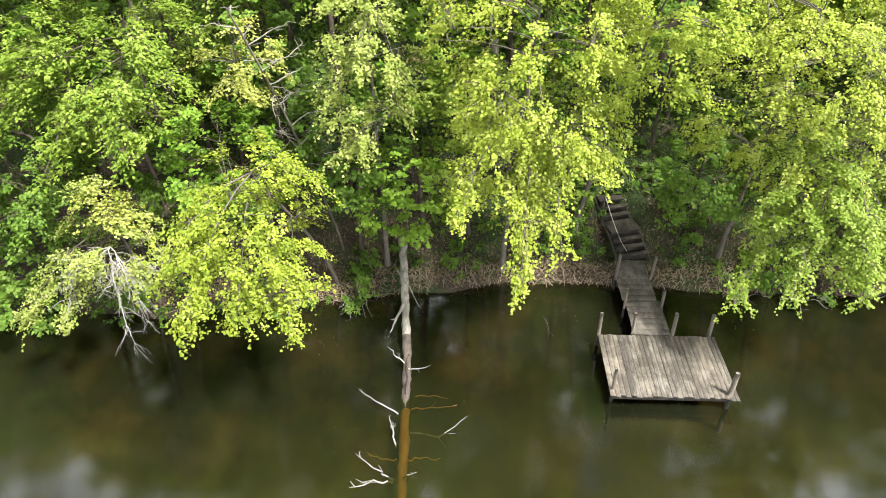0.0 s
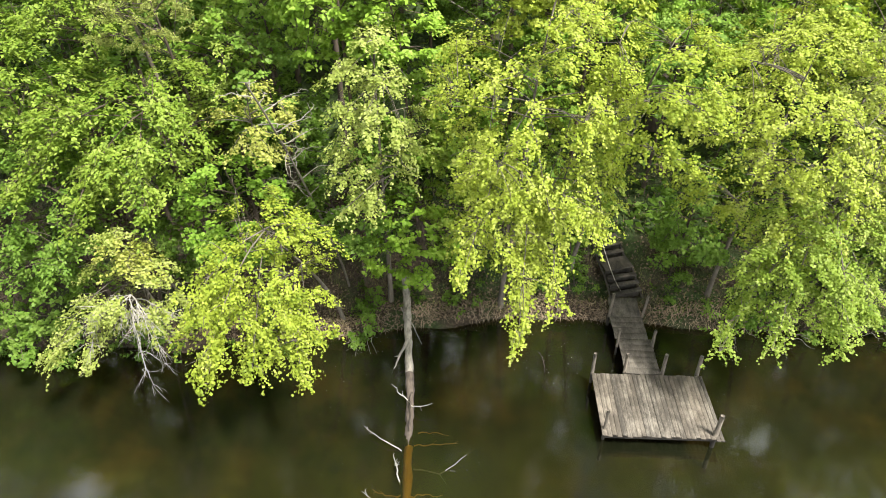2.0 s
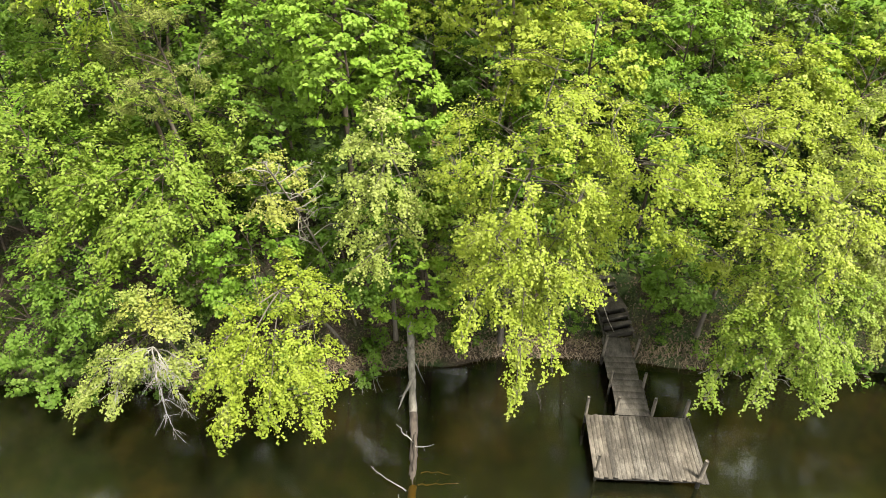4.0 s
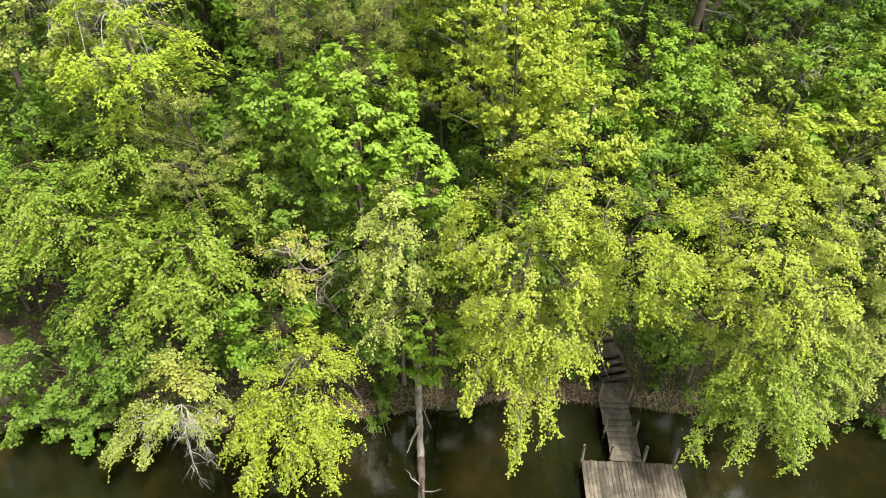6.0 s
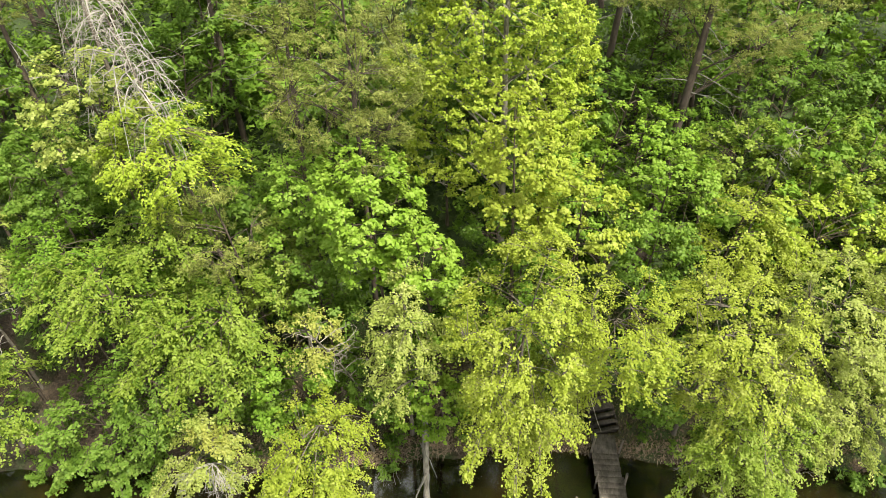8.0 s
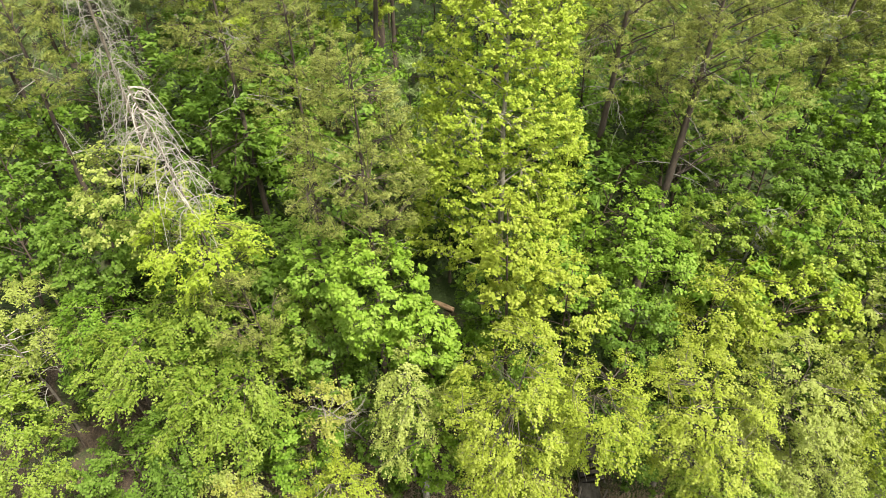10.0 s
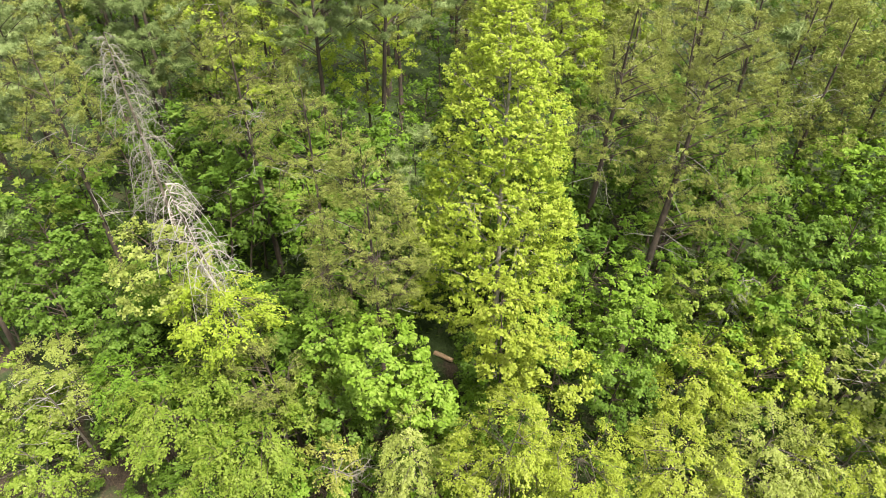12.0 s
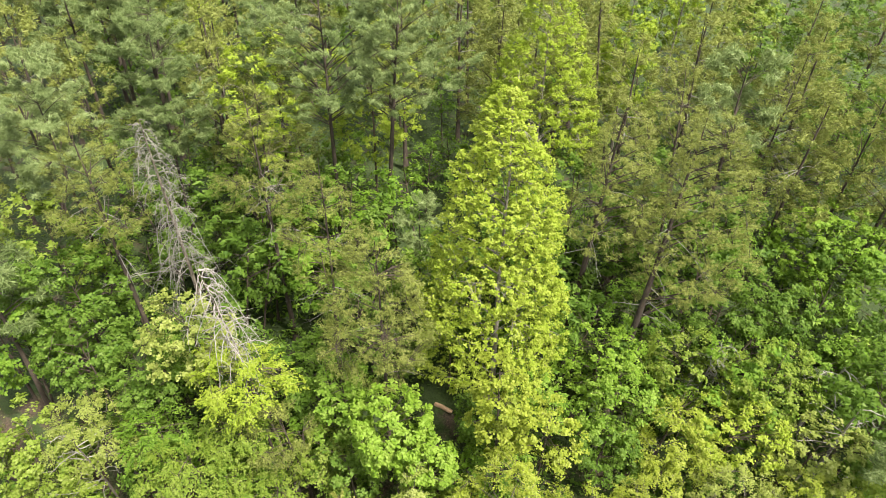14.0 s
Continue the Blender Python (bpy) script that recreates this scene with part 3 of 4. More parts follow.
tree(-10.9, 15.8, (-10.3, 13.8, 4.5), (1.35, 1.4, 1.7), "shore", "pale", "half-bare pale sapling with white twigs at the bank", 6, gaps=0.34,
     boughs=[((-12.4, 12.1, 2.6), 36), ((-11.4, 12.2, 2.5), 30)])
tree(-10.2, 16.4, (-9.9, 13.6, 5.7), (0.75, 0.7, 0.7), "shore", "gold", "", 19)
tree(-16.0, 15.4, (-15.6, 14.9, 3.3), (2.7, 2.0, 2.3), "broad", "green", "", 8, boughs=[((-14.2, 12.9, 1.6), 40), ((-17.0, 12.9, 1.7), 40)])
tree(-13.2, 16.4, (-13.0, 15.2, 5.6), (2.1, 1.8, 2.2), "layer", "green", "", 7)
tree(-20.6, 15.2, (-20.4, 14.0, 6.0), (2.7, 2.2, 3.2), "shore", "yellow", "", 9, size=1.25)
tree(-9.6, 17.8, (-10.2, 16.6, 8.1), (3.1, 2.5, 1.8), "layer", "yellow", "low spreading tree with layered sprays of long bright leaves", 10,
     boughs=[((-13.0, 13.8, 7.2), 60), ((-8.2, 14.9, 9.0), 50), ((-9.2, 13.9, 7.0), 50), ((-11.4, 13.5, 6.4), 40)])
tree(-14.4, 17.6, (-14.3, 16.2, 9.4), (2.4, 2.1, 2.1), "layer", "yellow", "", 33, boughs=[((-14.3, 13.8, 9.4), 40)])
tree(-7.6, 18.2, (-6.6, 16.0, 8.7), (1.2, 1.3, 1.2), "shore", "gold", "half-dead sapling with few golden leaves", 64, gaps=0.52, dens=0.8)
tree(-9.0, 20.0, (-8.7, 19.2, 9.3), (1.7, 1.5, 1.8), "layer", "yellow", "", 76)
tree(-7.0, 19.4, (-7.0, 18.4, 8.8), (1.8, 1.6, 1.9), "broad", "green", "", 75)
tree(-7.3, 17.6, (-7.4, 15.6, 6.2), (1.6, 1.7, 1.6), "broad", "fresh", "", 37)
tree(7.9, 20.0, (8.4, 18.3, 8.1), (2.7, 2.9, 3.4), "shore", "sun", "", 12, gaps=0.22)
tree(9.4, 20.1, (9.4, 16.7, 5.3), (2.2, 2.2, 2.3), "shore", "yellow", "low lakeside tree trailing its branches over the water", 16,
     boughs=[((6.9, 14.5, 3.0), 30), ((9.4, 13.9, 4.2), 40), ((8.0, 14.1, 3.6), 34), ((10.6, 15.2, 4.4), 30)])
tree(12.4, 20.8, (12.2, 20.0, 7.7), (2.5, 2.6, 3.5), "shore", "pale", "", 13, boughs=[((12.6, 17.0, 4.4), 30)])
tree(13.0, 20.6, (13.3, 18.8, 5.4), (2.2, 1.7, 1.9), "shore", "pale", "", 14, boughs=[((12.2, 16.9, 3.8), 26), ((14.2, 17.0, 3.8), 26)])
tree(16.2, 21.4, (16.2, 20.6, 7.6), (2.6, 2.5, 3.4), "shore", "sun", "", 15)
tree(17.6, 21.0, (17.6, 19.4, 5.2), (2.4, 1.8, 2.2), "shore", "yellow", "", 17, size=1.2)
tree(6.9, 21.3, (6.6, 19.6, 4.4), (1.6, 1.6, 1.9), "broad", "green", "", 18)
tree(-2.3, 19.2, (-2.5, 17.6, 4.0), (1.5, 1.4, 1.8), "broad", "vivid", "low bright green tree above the fallen trunk", 20)
tree(-0.9, 20.0, (-0.9, 18.8, 5.8), (2.0, 1.7, 2.3), "broad", "yellow", "", 21)
tree(2.4, 20.2, (2.3, 18.9, 6.0), (1.6, 1.5, 2.2), "broad", "yellow", "", 22)
tree(-4.6, 18.8, (-4.6, 17.4, 5.7), (1.8, 1.6, 2.3), "broad", "green", "", 23)
tree(-2.9, 20.6, (-2.9, 19.6, 7.6), (1.8, 1.6, 2.0), "broad", "fresh", "", 77)
tree(-9.4, 17.4, (-9.3, 16.5, 5.0), (1.8, 1.5, 1.8), "broad", "green", "", 78)
tree(-12.6, 18.0, (-12.4, 16.9, 8.0), (1.8, 1.6, 1.8), "layer", "fresh", "", 79)
tree(0.6, 21.6, (0.6, 20.4, 8.6), (1.9, 1.6, 2.0), "broad", "fresh", "", 80)

# second row
tree(-4.9, 20.4, (-4.9, 19.0, 12.1), (2.0, 2.0, 2.5), "star", "vivid", "dense bright green tree with star-shaped leaf clusters", 24, dens=1.4, gaps=0.12)
tree(-2.6, 20.3, (-3.1, 18.8, 10.4), (1.5, 1.5, 1.4), "star", "vivid", "", 25, dens=1.3, gaps=0.12)
tree(0.4, 21.6, (0.2, 20.0, 13.6), (1.35, 1.4, 3.4), "broad", "amber", "", 26, gaps=0.18)
tree(2.5, 22.2, (2.6, 20.4, 11.6), (1.9, 2.0, 2.2), "broad", "sun", "", 31)
tree(-9.6, 19.4, (-10.2, 17.9, 11.7), (2.0, 2.0, 1.5), "olive", "olive", "", 27, skirt=2, dens=1.3)
tree(-12.0, 20.4, (-12.0, 18.8, 14.1), (2.4, 2.1, 2.0), "layer", "lime", "spreading tree with layered bright lime-green leaves", 11, dens=1.2)
tree(-14.6, 21.6, (-15.6, 20.3, 14.7), (2.6, 2.2, 2.5), "broad", "pale", "", 28)
tree(-18.2, 20.4, (-18.2, 19.8, 11.6), (2.0, 1.9, 2.2), "broad", "green", "", 29)
tree(-19.8, 18.6, (-20.4, 17.4, 9.6), (2.4, 2.0, 2.3), "shore", "pale", "", 30, gaps=0.42)
tree(-16.8, 18.4, (-16.8, 17.8, 9.6), (1.9, 1.8, 2.0), "layer", "fresh", "", 34)
tree(-11.8, 19.0, (-12.4, 17.8, 11.0), (1.7, 1.6, 1.6), "layer", "yellow", "", 36)
tree(-0.4, 23.2, (-0.5, 22.4, 9.6), (1.7, 1.6, 2.1), "broad", "green", "", 38)
tree(-7.6, 21.0, (-7.7, 20.2, 11.6), (1.8, 1.7, 2.2), "broad", "fresh", "", 39)
tree(5.6, 23.6, (5.8, 22.5, 8.6), (1.9, 1.8, 1.9), "broad", "green", "", 32, dens=0.9)
tree(6.3, 25.0, (6.2, 24.2, 10.4), (2.3, 1.9, 2.2), "broad", "fresh", "", 66)
tree(9.6, 24.2, (9.4, 23.2, 9.2), (2.3, 2.0, 2.2), "shore", "sun", "", 67, size=1.2, gaps=0.2)
tree(12.5, 25.0, (12.5, 24.0, 9.9), (2.5, 2.1, 2.2), "broad", "lime", "", 68)
tree(16.6, 25.0, (16.8, 24.2, 9.0), (2.5, 2.0, 2.2), "broad", "pale", "", 69)
tree(21.0, 23.4, (21.0, 22.4, 8.0), (2.8, 2.4, 3.6), "broad", "yellow", "", 35, size=1.3)
tree(-23.6, 17.4, (-23.6, 16.6, 8.0), (2.8, 2.4, 3.6), "broad", "yellow", "", 70, size=1.3)

# third row and the wood behind
tree(-0.5, 25.6, (-1.0, 25.6, 18.7), (4.6, 3.8, 8.3), "cone", "lime", "tall cone-shaped tree with brilliant lime-yellow leaves", 40, limbs=46, trunk=0.17, lean=1.0, gaps=0.2, dens=1.05, lobe=0.36, size=0.88)
tree(-6.0, 22.6, (-6.1, 21.6, 17.2), (2.7, 2.5, 4.6), "olive", "olive", "", 41, skirt=3, dens=1.35, gaps=0.2)
tree(-9.4, 24.8, (-9.3, 23.9, 20.2), (2.1, 2.1, 3.3), "olive", "olive", "", 42, skirt=8)
tree(-13.8, 28.4, (-14.7, 29.0, 20.4), (2.6, 2.5, 3.8), "olive", "olive", "", 43, skirt=16, trunk=0.17, lean=1.0)
tree(-21.3, 24.8, (-22.2, 25.0, 19.8), (2.7, 2.5, 3.6), "olive", "olive", "", 44, skirt=14, trunk=0.17, lean=1.0)
tree(3.4, 30.8, (4.4, 29.6, 21.0), (2.6, 2.6, 4.4), "olive", "olive", "", 45, skirt=14, trunk=0.23, dens=1.0)
tree(6.0, 26.4, (8.8, 29.6, 19.4), (3.3, 3.0, 5.8), "olive", "olive", "large leaning olive-green conifer with dark forked stem", 46, skirt=14, trunk=0.27, lean=0.95, dens=1.3, tip=(8.4, 31.0, 24.6))
tree(8.6, 33.6, (7.4, 34.0, 21.0), (2.6, 2.5, 4.6), "olive", "olive", "", 47, skirt=8, size=1.2)
tree(14.6, 41.6, (15.4, 41.4, 19.0), (3.6, 3.4, 5.6), "olive", "olive", "", 48, skirt=8, size=1.3)
tree(20.2, 41.5, (20.4, 41.2, 18.6), (3.2, 3.2, 5.4), "olive", "olive", "", 49, size=1.3)
tree(-12.9, 36.0, (-12.8, 35.8, 24.0), (5.6, 4.2, 4.2), "pine", "pine", "tall dark-stemmed pine with flat grey-green needle plates", 50, trunk=0.20, lean=1.0)
tree(-9.8, 37.2, (-8.6, 36.6, 24.6), (4.4, 4.0, 4.2), "pine", "pine", "tall dark-stemmed pine with flat grey-green needle plates", 51, trunk=0.20, lean=1.0)
tree(-22.8, 33.4, (-22.4, 33.0, 21.6), (3.4, 3.2, 5.0), "pine", "pine", "", 52, dens=1.3)
tree(-26.6, 28.6, (-26.2, 28.2, 20.8), (3.2, 3.0, 4.8), "pine", "pine", "", 53, dens=1.3)
tree(0.0, 39.6, (0.0, 39.4, 22.2), (4.4, 3.4, 5.4), "cone", "lime", "", 54, size=1.4, slim=True)
tree(-11.6, 41.0, (-11.6, 40.6, 19.0), (3.6, 2.6, 5.2), "broad", "lime", "", 55, size=1.6, slim=True)
tree(-16.5, 33.8, (-16.5, 33.6, 21.0), (2.4, 2.2, 4.4), "broad", "lime", "", 81, size=1.6, slim=True)
tree(-6.6, 33.4, (-6.6, 33.0, 12.4), (2.2, 2.2, 4.0), "pine", "pine", "dark young pine in the shade of the wood", 82)
tree(-10.4, 33.4, (-10.4, 33.0, 11.6), (2.4, 2.0, 2.6), "broad", "fresh", "", 83, size=1.3)
tree(-13.4, 32.4, (-13.4, 32.0, 12.4), (2.2, 2.0, 2.8), "broad", "yellow", "", 84, size=1.3)
tree(19.4, 38.8, (19.4, 38.6, 12.6), (3.8, 3.2, 3.4), "star", "vivid", "", 56, size=1.2)
tree(5.0, 27.6, (5.2, 26.5, 11.2), (2.5, 2.0, 2.5), "broad", "vivid", "", 57)
tree(1.8, 25.0, (1.9, 23.6, 10.6), (1.8, 1.7, 2.0), "broad", "fresh", "", 58)
tree(-3.4, 27.6, (-3.4, 27.2, 11.6), (1.7, 1.5, 2.4), "broad", "green", "", 59)
tree(14.6, 28.0, (14.6, 27.2, 10.6), (2.4, 2.1, 2.4), "broad", "yellow", "", 60)
tree(10.2, 29.6, (10.2, 28.6, 9.8), (2.4, 2.0, 2.2), "broad", "yellow", "", 61)
tree(18.8, 30.4, (18.8, 29.8, 9.4), (2.6, 2.2, 2.6), "broad", "fresh", "", 62)
tree(15.6, 33.6, (15.6, 33.2, 11.0), (2.8, 2.4, 2.8), "broad", "green", "", 63, size=1.2)
tree(22.6, 33.8, (22.6, 33.4, 12.0), (3.0, 2.6, 3.2), "broad", "green", "", 65, size=1.3)
tree(23.6, 27.4, (23.6, 27.0, 10.6), (3.0, 2.6, 3.6), "broad", "fresh", "", 71, size=1.3)
tree(12.4, 32.4, (12.4, 32.0, 11.4), (2.6, 2.2, 2.6), "broad", "green", "", 85, size=1.4, slim=True)
tree(7.6, 31.6, (7.6, 31.2, 11.0), (2.4, 2.0, 2.4), "broad", "fresh", "", 86, size=1.4, slim=True)
tree(-6.4, 26.6, (-6.4, 26.0, 10.6), (2.0, 1.9, 2.4), "broad", "green", "", 88, size=1.4, slim=True)
tree(-9.4, 23.0, (-9.4, 22.4, 10.6), (2.2, 1.8, 2.4), "broad", "fresh", "", 89, size=1.4, slim=True)
tree(-13.2, 22.6, (-13.2, 22.2, 10.8), (2.2, 1.8, 2.4), "broad", "green", "", 90, size=1.4, slim=True)
tree(-17.2, 23.4, (-17.2, 23.0, 10.8), (2.4, 1.8, 2.4), "broad", "fresh", "", 91, size=1.4, slim=True)
tree(-24.0, 23.6, (-24.0, 23.0, 13.0), (3.0, 2.6, 3.6), "broad", "green", "", 72, size=1.3)
tree(-28.4, 21.6, (-28.4, 21.2, 12.0), (3.2, 2.6, 4.2), "broad", "fresh", "", 73, size=1.4)
tree(-21.6, 20.6, (-22.0, 20.2, 12.4), (2.2, 2.0, 2.4), "broad", "green", "", 74, size=1.2)


# ---------------------------------------------------------------- dead trees
def snag(x, y, top, to, seed, start=0.45, length=2.0, count=26, droop=1.0, label="", r=None, mat=None, fine=5, thick=0.03, stem=None, group="dead trees"):
    """A dead, barkless tree: a bare leaning trunk with arching, drooping bare branches."""
    rng = np.random.default_rng(seed)
    z0 = ground_z(x, y) - 0.1
    H = top - z0
    root = thing("dead_tree", label, "dead tree", group, pose(x, y, z0))
    n = 12
    f = np.linspace(0, 1, n)
    tp = np.stack([to[0] * f ** 1.2, to[1] * f ** 1.2, f * H], 1) + np.cumsum(rng.normal(0, 0.03, (n, 3)), 0) * f[:, None]
    mat = mat or DEADWOOD
    part("trunk", tube_mesh("trunk", [(tp, (r or 0.13) * (1 - f) ** 0.7 + 0.02)], stem or mat, 8), root)
    for i in range(count):
        s0 = start + (1 - start) * (i + rng.uniform(0, 1)) / count
        p = np.array([np.interp(s0, f, tp[:, j]) for j in range(3)])
        az = rng.uniform(0, 2 * np.pi)
        L = length * rng.uniform(0.5, 1.15) * (1.15 - 0.6 * (s0 - start) / (1 - start))
        m = 7
        s = np.linspace(0, 1, m)
        rise, dr = rng.uniform(-0.2, 0.95), droop * rng.uniform(0.4, 1.7)
        turn = az + rng.normal(0, 0.5) * s
        line = p + np.stack([np.cos(turn), np.sin(turn), np.zeros(m)], 1) * (L * s ** 0.85)[:, None]
        line[:, 2] += L * (rise * s - dr * s ** 2.2)
        line += np.cumsum(rng.normal(0, 0.03, (m, 3)), 0) * (s > 0)[:, None]
        lines = [(line, thick * (1 - s) ** 0.7 + 0.006)]
        for j in range(fine):
            u = rng.uniform(0.25, 1)
            q0 = np.array([np.interp(u, s, line[:, c]) for c in range(3)])
            d = rng.normal(0, 1, 3)
            d[2] = -abs(d[2]) * droop * 0.7 + 0.2
            d *= L * rng.uniform(0.15, 0.4) / np.linalg.norm(d)
            bend = rng.normal(0, 0.12, 3) * L * 0.3
            lines.append((np.array([q0, q0 + d * 0.5 + bend, q0 + d + bend * 0.5]), np.array([0.009, 0.007, 0.004])))
        v1, q1 = tubes(lines[:1], 6)
        v2, q2 = tubes(lines[1:], 3)
        part("branch", mesh_from("branch", np.concatenate([v1, v2]), np.concatenate([q1, q2 + len(v1)]), mat, True), root)
    return root


snag(-10.9, 20.2, 20.3, (-2.3, -1.1), 3, 0.70, 2.0, 46, 1.35, "leaning bleached dead tree with a tangle of drooping bare branches", fine=14, r=0.06, thick=0.017, mat=DEADWOOD, stem=OLIVEBARK)
snag(-18.2, 26.2, 23.4, (-0.8, -0.3), 4, 0.45, 1.9, 76, 1.5, "grey dead tree hung with fine drooping twigs", fine=22, thick=0.014, mat=GREYTWIG, stem=OLIVEBARK)
snag(18.0, 29.0, 11.8, (0.4, -0.8), 5, 0.5, 2.7, 14, 0.3, "bare white dead tree among green crowns", fine=6, thick=0.024, mat=DEADWOOD)
snag(18.2, 26.0, 11.4, (0.2, -0.8), 6, 0.5, 2.3, 12, 0.3, "bare white dead tree among green crowns", fine=6, thick=0.024, mat=DEADWOOD)
snag(19.6, 24.2, 9.8, (0.1, -0.8), 8, 0.5, 2.0, 10, 0.3, "bare white dead tree among green crowns", fine=6, thick=0.024, mat=DEADWOOD)
snag(-20.6, 17.4, 10.8, (0.4, -1.2), 7, 0.45, 2.0, 18, 0.2, "bare grey half-dead tree by the lake", fine=7, r=0.06, thick=0.02, mat=DEADWOOD, stem=BARK_MID)
snag(-5.2, 18.6, 10.5, (-0.6, -4.2), 9, 0.45, 1.5, 18, 0.3, "leaning half-dead tree with bare grey branches", r=0.028, fine=7, thick=0.011, mat=BARK_GREY, stem=BARK_MID)
snag(11.4, 28.8, 12.0, (0.4, -0.6), 10, 0.3, 2.2, 26, 0.9, "dead conifer with grey drooping twigs", fine=13, mat=GREYTWIG, r=0.06, thick=0.012)


def toppled(x, y, crest, stems, seed, label):
    """A thin dead sapling: a stem up to the crest, from where bare stems arch out and hang, thick with fine twigs."""
    rng = np.random.default_rng(seed)
    root = thing("dead_sapling", label, "dead tree", "dead trees", pose(x, y, ground_z(x, y) - 0.1))
    a = np.array(crest, float)
    s = np.linspace(0, 1, 10)[:, None]
    line = a * s + np.array([0, 0, 0.9]) * s * (1 - s) + np.cumsum(rng.normal(0, 0.02, (10, 3)), 0) * (s > 0)
    part("trunk", tube_mesh("trunk", [(line, 0.03 * (1 - s[:, 0]) + 0.014)], DEADWOOD, 6), root)
    for k, end in enumerate(stems):
        m = np.linspace(0, 1, 9)[:, None]
        p0, e = line[-1 - k % 2], np.array(end, float)
        bl = p0 + e * np.array([1, 1, 0]) * m ** 0.8 + np.array([0, 0, 1]) * (e[2] * m ** 1.9 + 0.5 * m * (1 - m))
        bl += np.cumsum(rng.normal(0, 0.03, (9, 3)), 0) * (m > 0)
        branch = part("branch", tube_mesh("branch", [(bl, 0.015 * (1 - m[:, 0]) + 0.004)], DEADWOOD, 6), root)
        for j in range(20):
            i = rng.integers(2, 9)
            way = bl[i] - bl[i - 1]
            d = way / np.linalg.norm(way) + rng.normal(0, 0.55, 3) + np.array([0, -0.1, -0.35])
            d *= rng.uniform(0.25, 0.75) / np.linalg.norm(d)
            t = np.linspace(0, 1, 4)[:, None]
            tw = bl[i] + d * t + np.cumsum(rng.normal(0, 0.035, (4, 3)), 0) * (t > 0)
            fork = tw[2] + (d * 0.4 + rng.normal(0, 0.09, 3))
            v, q = tubes([(tw, 0.006 * (1 - t[:, 0]) + 0.0025), (np.array([tw[1], (tw[1] + fork) / 2 + rng.normal(0, 0.02, 3), fork]), [0.0035, 0.003, 0.002])], 4)
            part("twig", mesh_from("twig", v, q, DEADWOOD, True), branch)
    return root


toppled(-10.9, 15.6, (1.1, -2.4, 4.4), [(0.5, -0.9, -2.4), (0.15, -0.8, -2.3), (0.8, -0.6, -2.0), (-1.6, -0.6, -0.9), (-1.2, -0.9, -1.2), (1.4, -0.3, -0.3), (-0.5, -0.6, -1.0), (0.9, -0.9, -0.9)], 8, "bent dead sapling with hanging fans of fine white twigs")

# ---------------------------------------------------------------- undergrowth and the wood beyond
PLACED = [(o.matrix_basis.translation.x, o.matrix_basis.translation.y) for o in scene.objects if o.parent is None and o.get("category") in ("tree", "dead tree")]


def near_placed(x, y, r):
    return any((x - a) ** 2 + (y - b) ** 2 < r * r for a, b in PLACED)


HID = pose(0, -60, -40)
bushes = [
    tree(0, 0, (0.1, -0.2, 1.2), (1.15, 1.15, 0.85), "broad", "green", "waist-high green bush in the undergrowth", 101, 0.75, 1.6, simple=1, slim=True, trunk=0.03, limbs=8, at=HID, category="bush", name="bush", group="undergrowth"),
    tree(0, 0, (0.1, -0.3, 2.1), (1.35, 1.35, 1.3), "broad", "green", "leafy young green sapling in the undergrowth", 102, 0.75, 1.6, simple=1, slim=True, trunk=0.04, limbs=9, at=HID, category="bush", name="bush", group="undergrowth"),
    tree(0, 0, (0.1, -0.4, 3.4), (1.45, 1.45, 1.8), "broad", "fresh", "slim fresh green sapling in the undergrowth", 103, 0.75, 1.6, simple=0.9, slim=True, trunk=0.05, limbs=11, at=HID, category="bush", name="bush", group="undergrowth"),
    tree(0, 0, (0.1, -0.4, 4.1), (1.6, 1.6, 2.1), "broad", "green", "slim green sapling in the undergrowth", 104, 0.75, 1.7, simple=0.9, slim=True, trunk=0.05, limbs=12, at=HID, category="bush", name="bush", group="undergrowth"),
]
far_trees = [
    tree(0, 0, (0.4, -0.3, 9.8), (2.8, 2.8, 5.4), "olive", "olive", "thin olive-brown conifer of the wood beyond", 111, 0.75, 2.0, simple=0.75, skirt=5, at=HID, trunk=0.16),
    tree(0, 0, (-0.5, 0.3, 10.6), (2.9, 2.9, 5.6), "olive", "olive", "thin olive-brown conifer of the wood beyond", 112, 0.75, 2.0, simple=0.75, skirt=5, at=HID, trunk=0.16),
    tree(0, 0, (0.2, 0.2, 12.8), (3.1, 3.1, 4.2), "pine", "pine", "tufted grey-green pine of the wood beyond", 113, 0.8, 1.75, simple=0.85, at=HID, trunk=0.18),
    tree(0, 0, (0.1, -0.2, 10.4), (2.8, 2.8, 5.8), "cone", "lime", "lime-yellow tree of the wood beyond", 114, 0.85, 2.3, simple=0.95, slim=True, at=HID),
    tree(0, 0, (0.2, -0.4, 6.6), (2.9, 2.9, 3.5), "broad", "green", "deep green tree of the wood beyond", 115, 0.85, 2.3, simple=0.95, slim=True, at=HID),
    tree(0, 0, (0.2, -0.4, 7.2), (2.9, 2.9, 3.8), "broad", "yellow", "yellow-green tree of the wood beyond", 116, 0.85, 2.3, simple=0.95, slim=True, at=HID),
]


def scatter(step, x0, x1, y0, y1, rng):
    for gy0 in np.arange(y0, y1, step):
        for gx0 in np.arange(x0, x1, step):
            yield gx0 + rng.uniform(-0.45, 0.45) * step, gy0 + rng.uniform(-0.45, 0.45) * step


rng = np.random.default_rng(77)
used = set()


def place(ob, m):
    """The first use moves the thing that was built; later ones copy it."""
    if ob.name in used:
        return copy_thing(ob, m)
    used.add(ob.name)
    ob.matrix_basis = m
    return ob


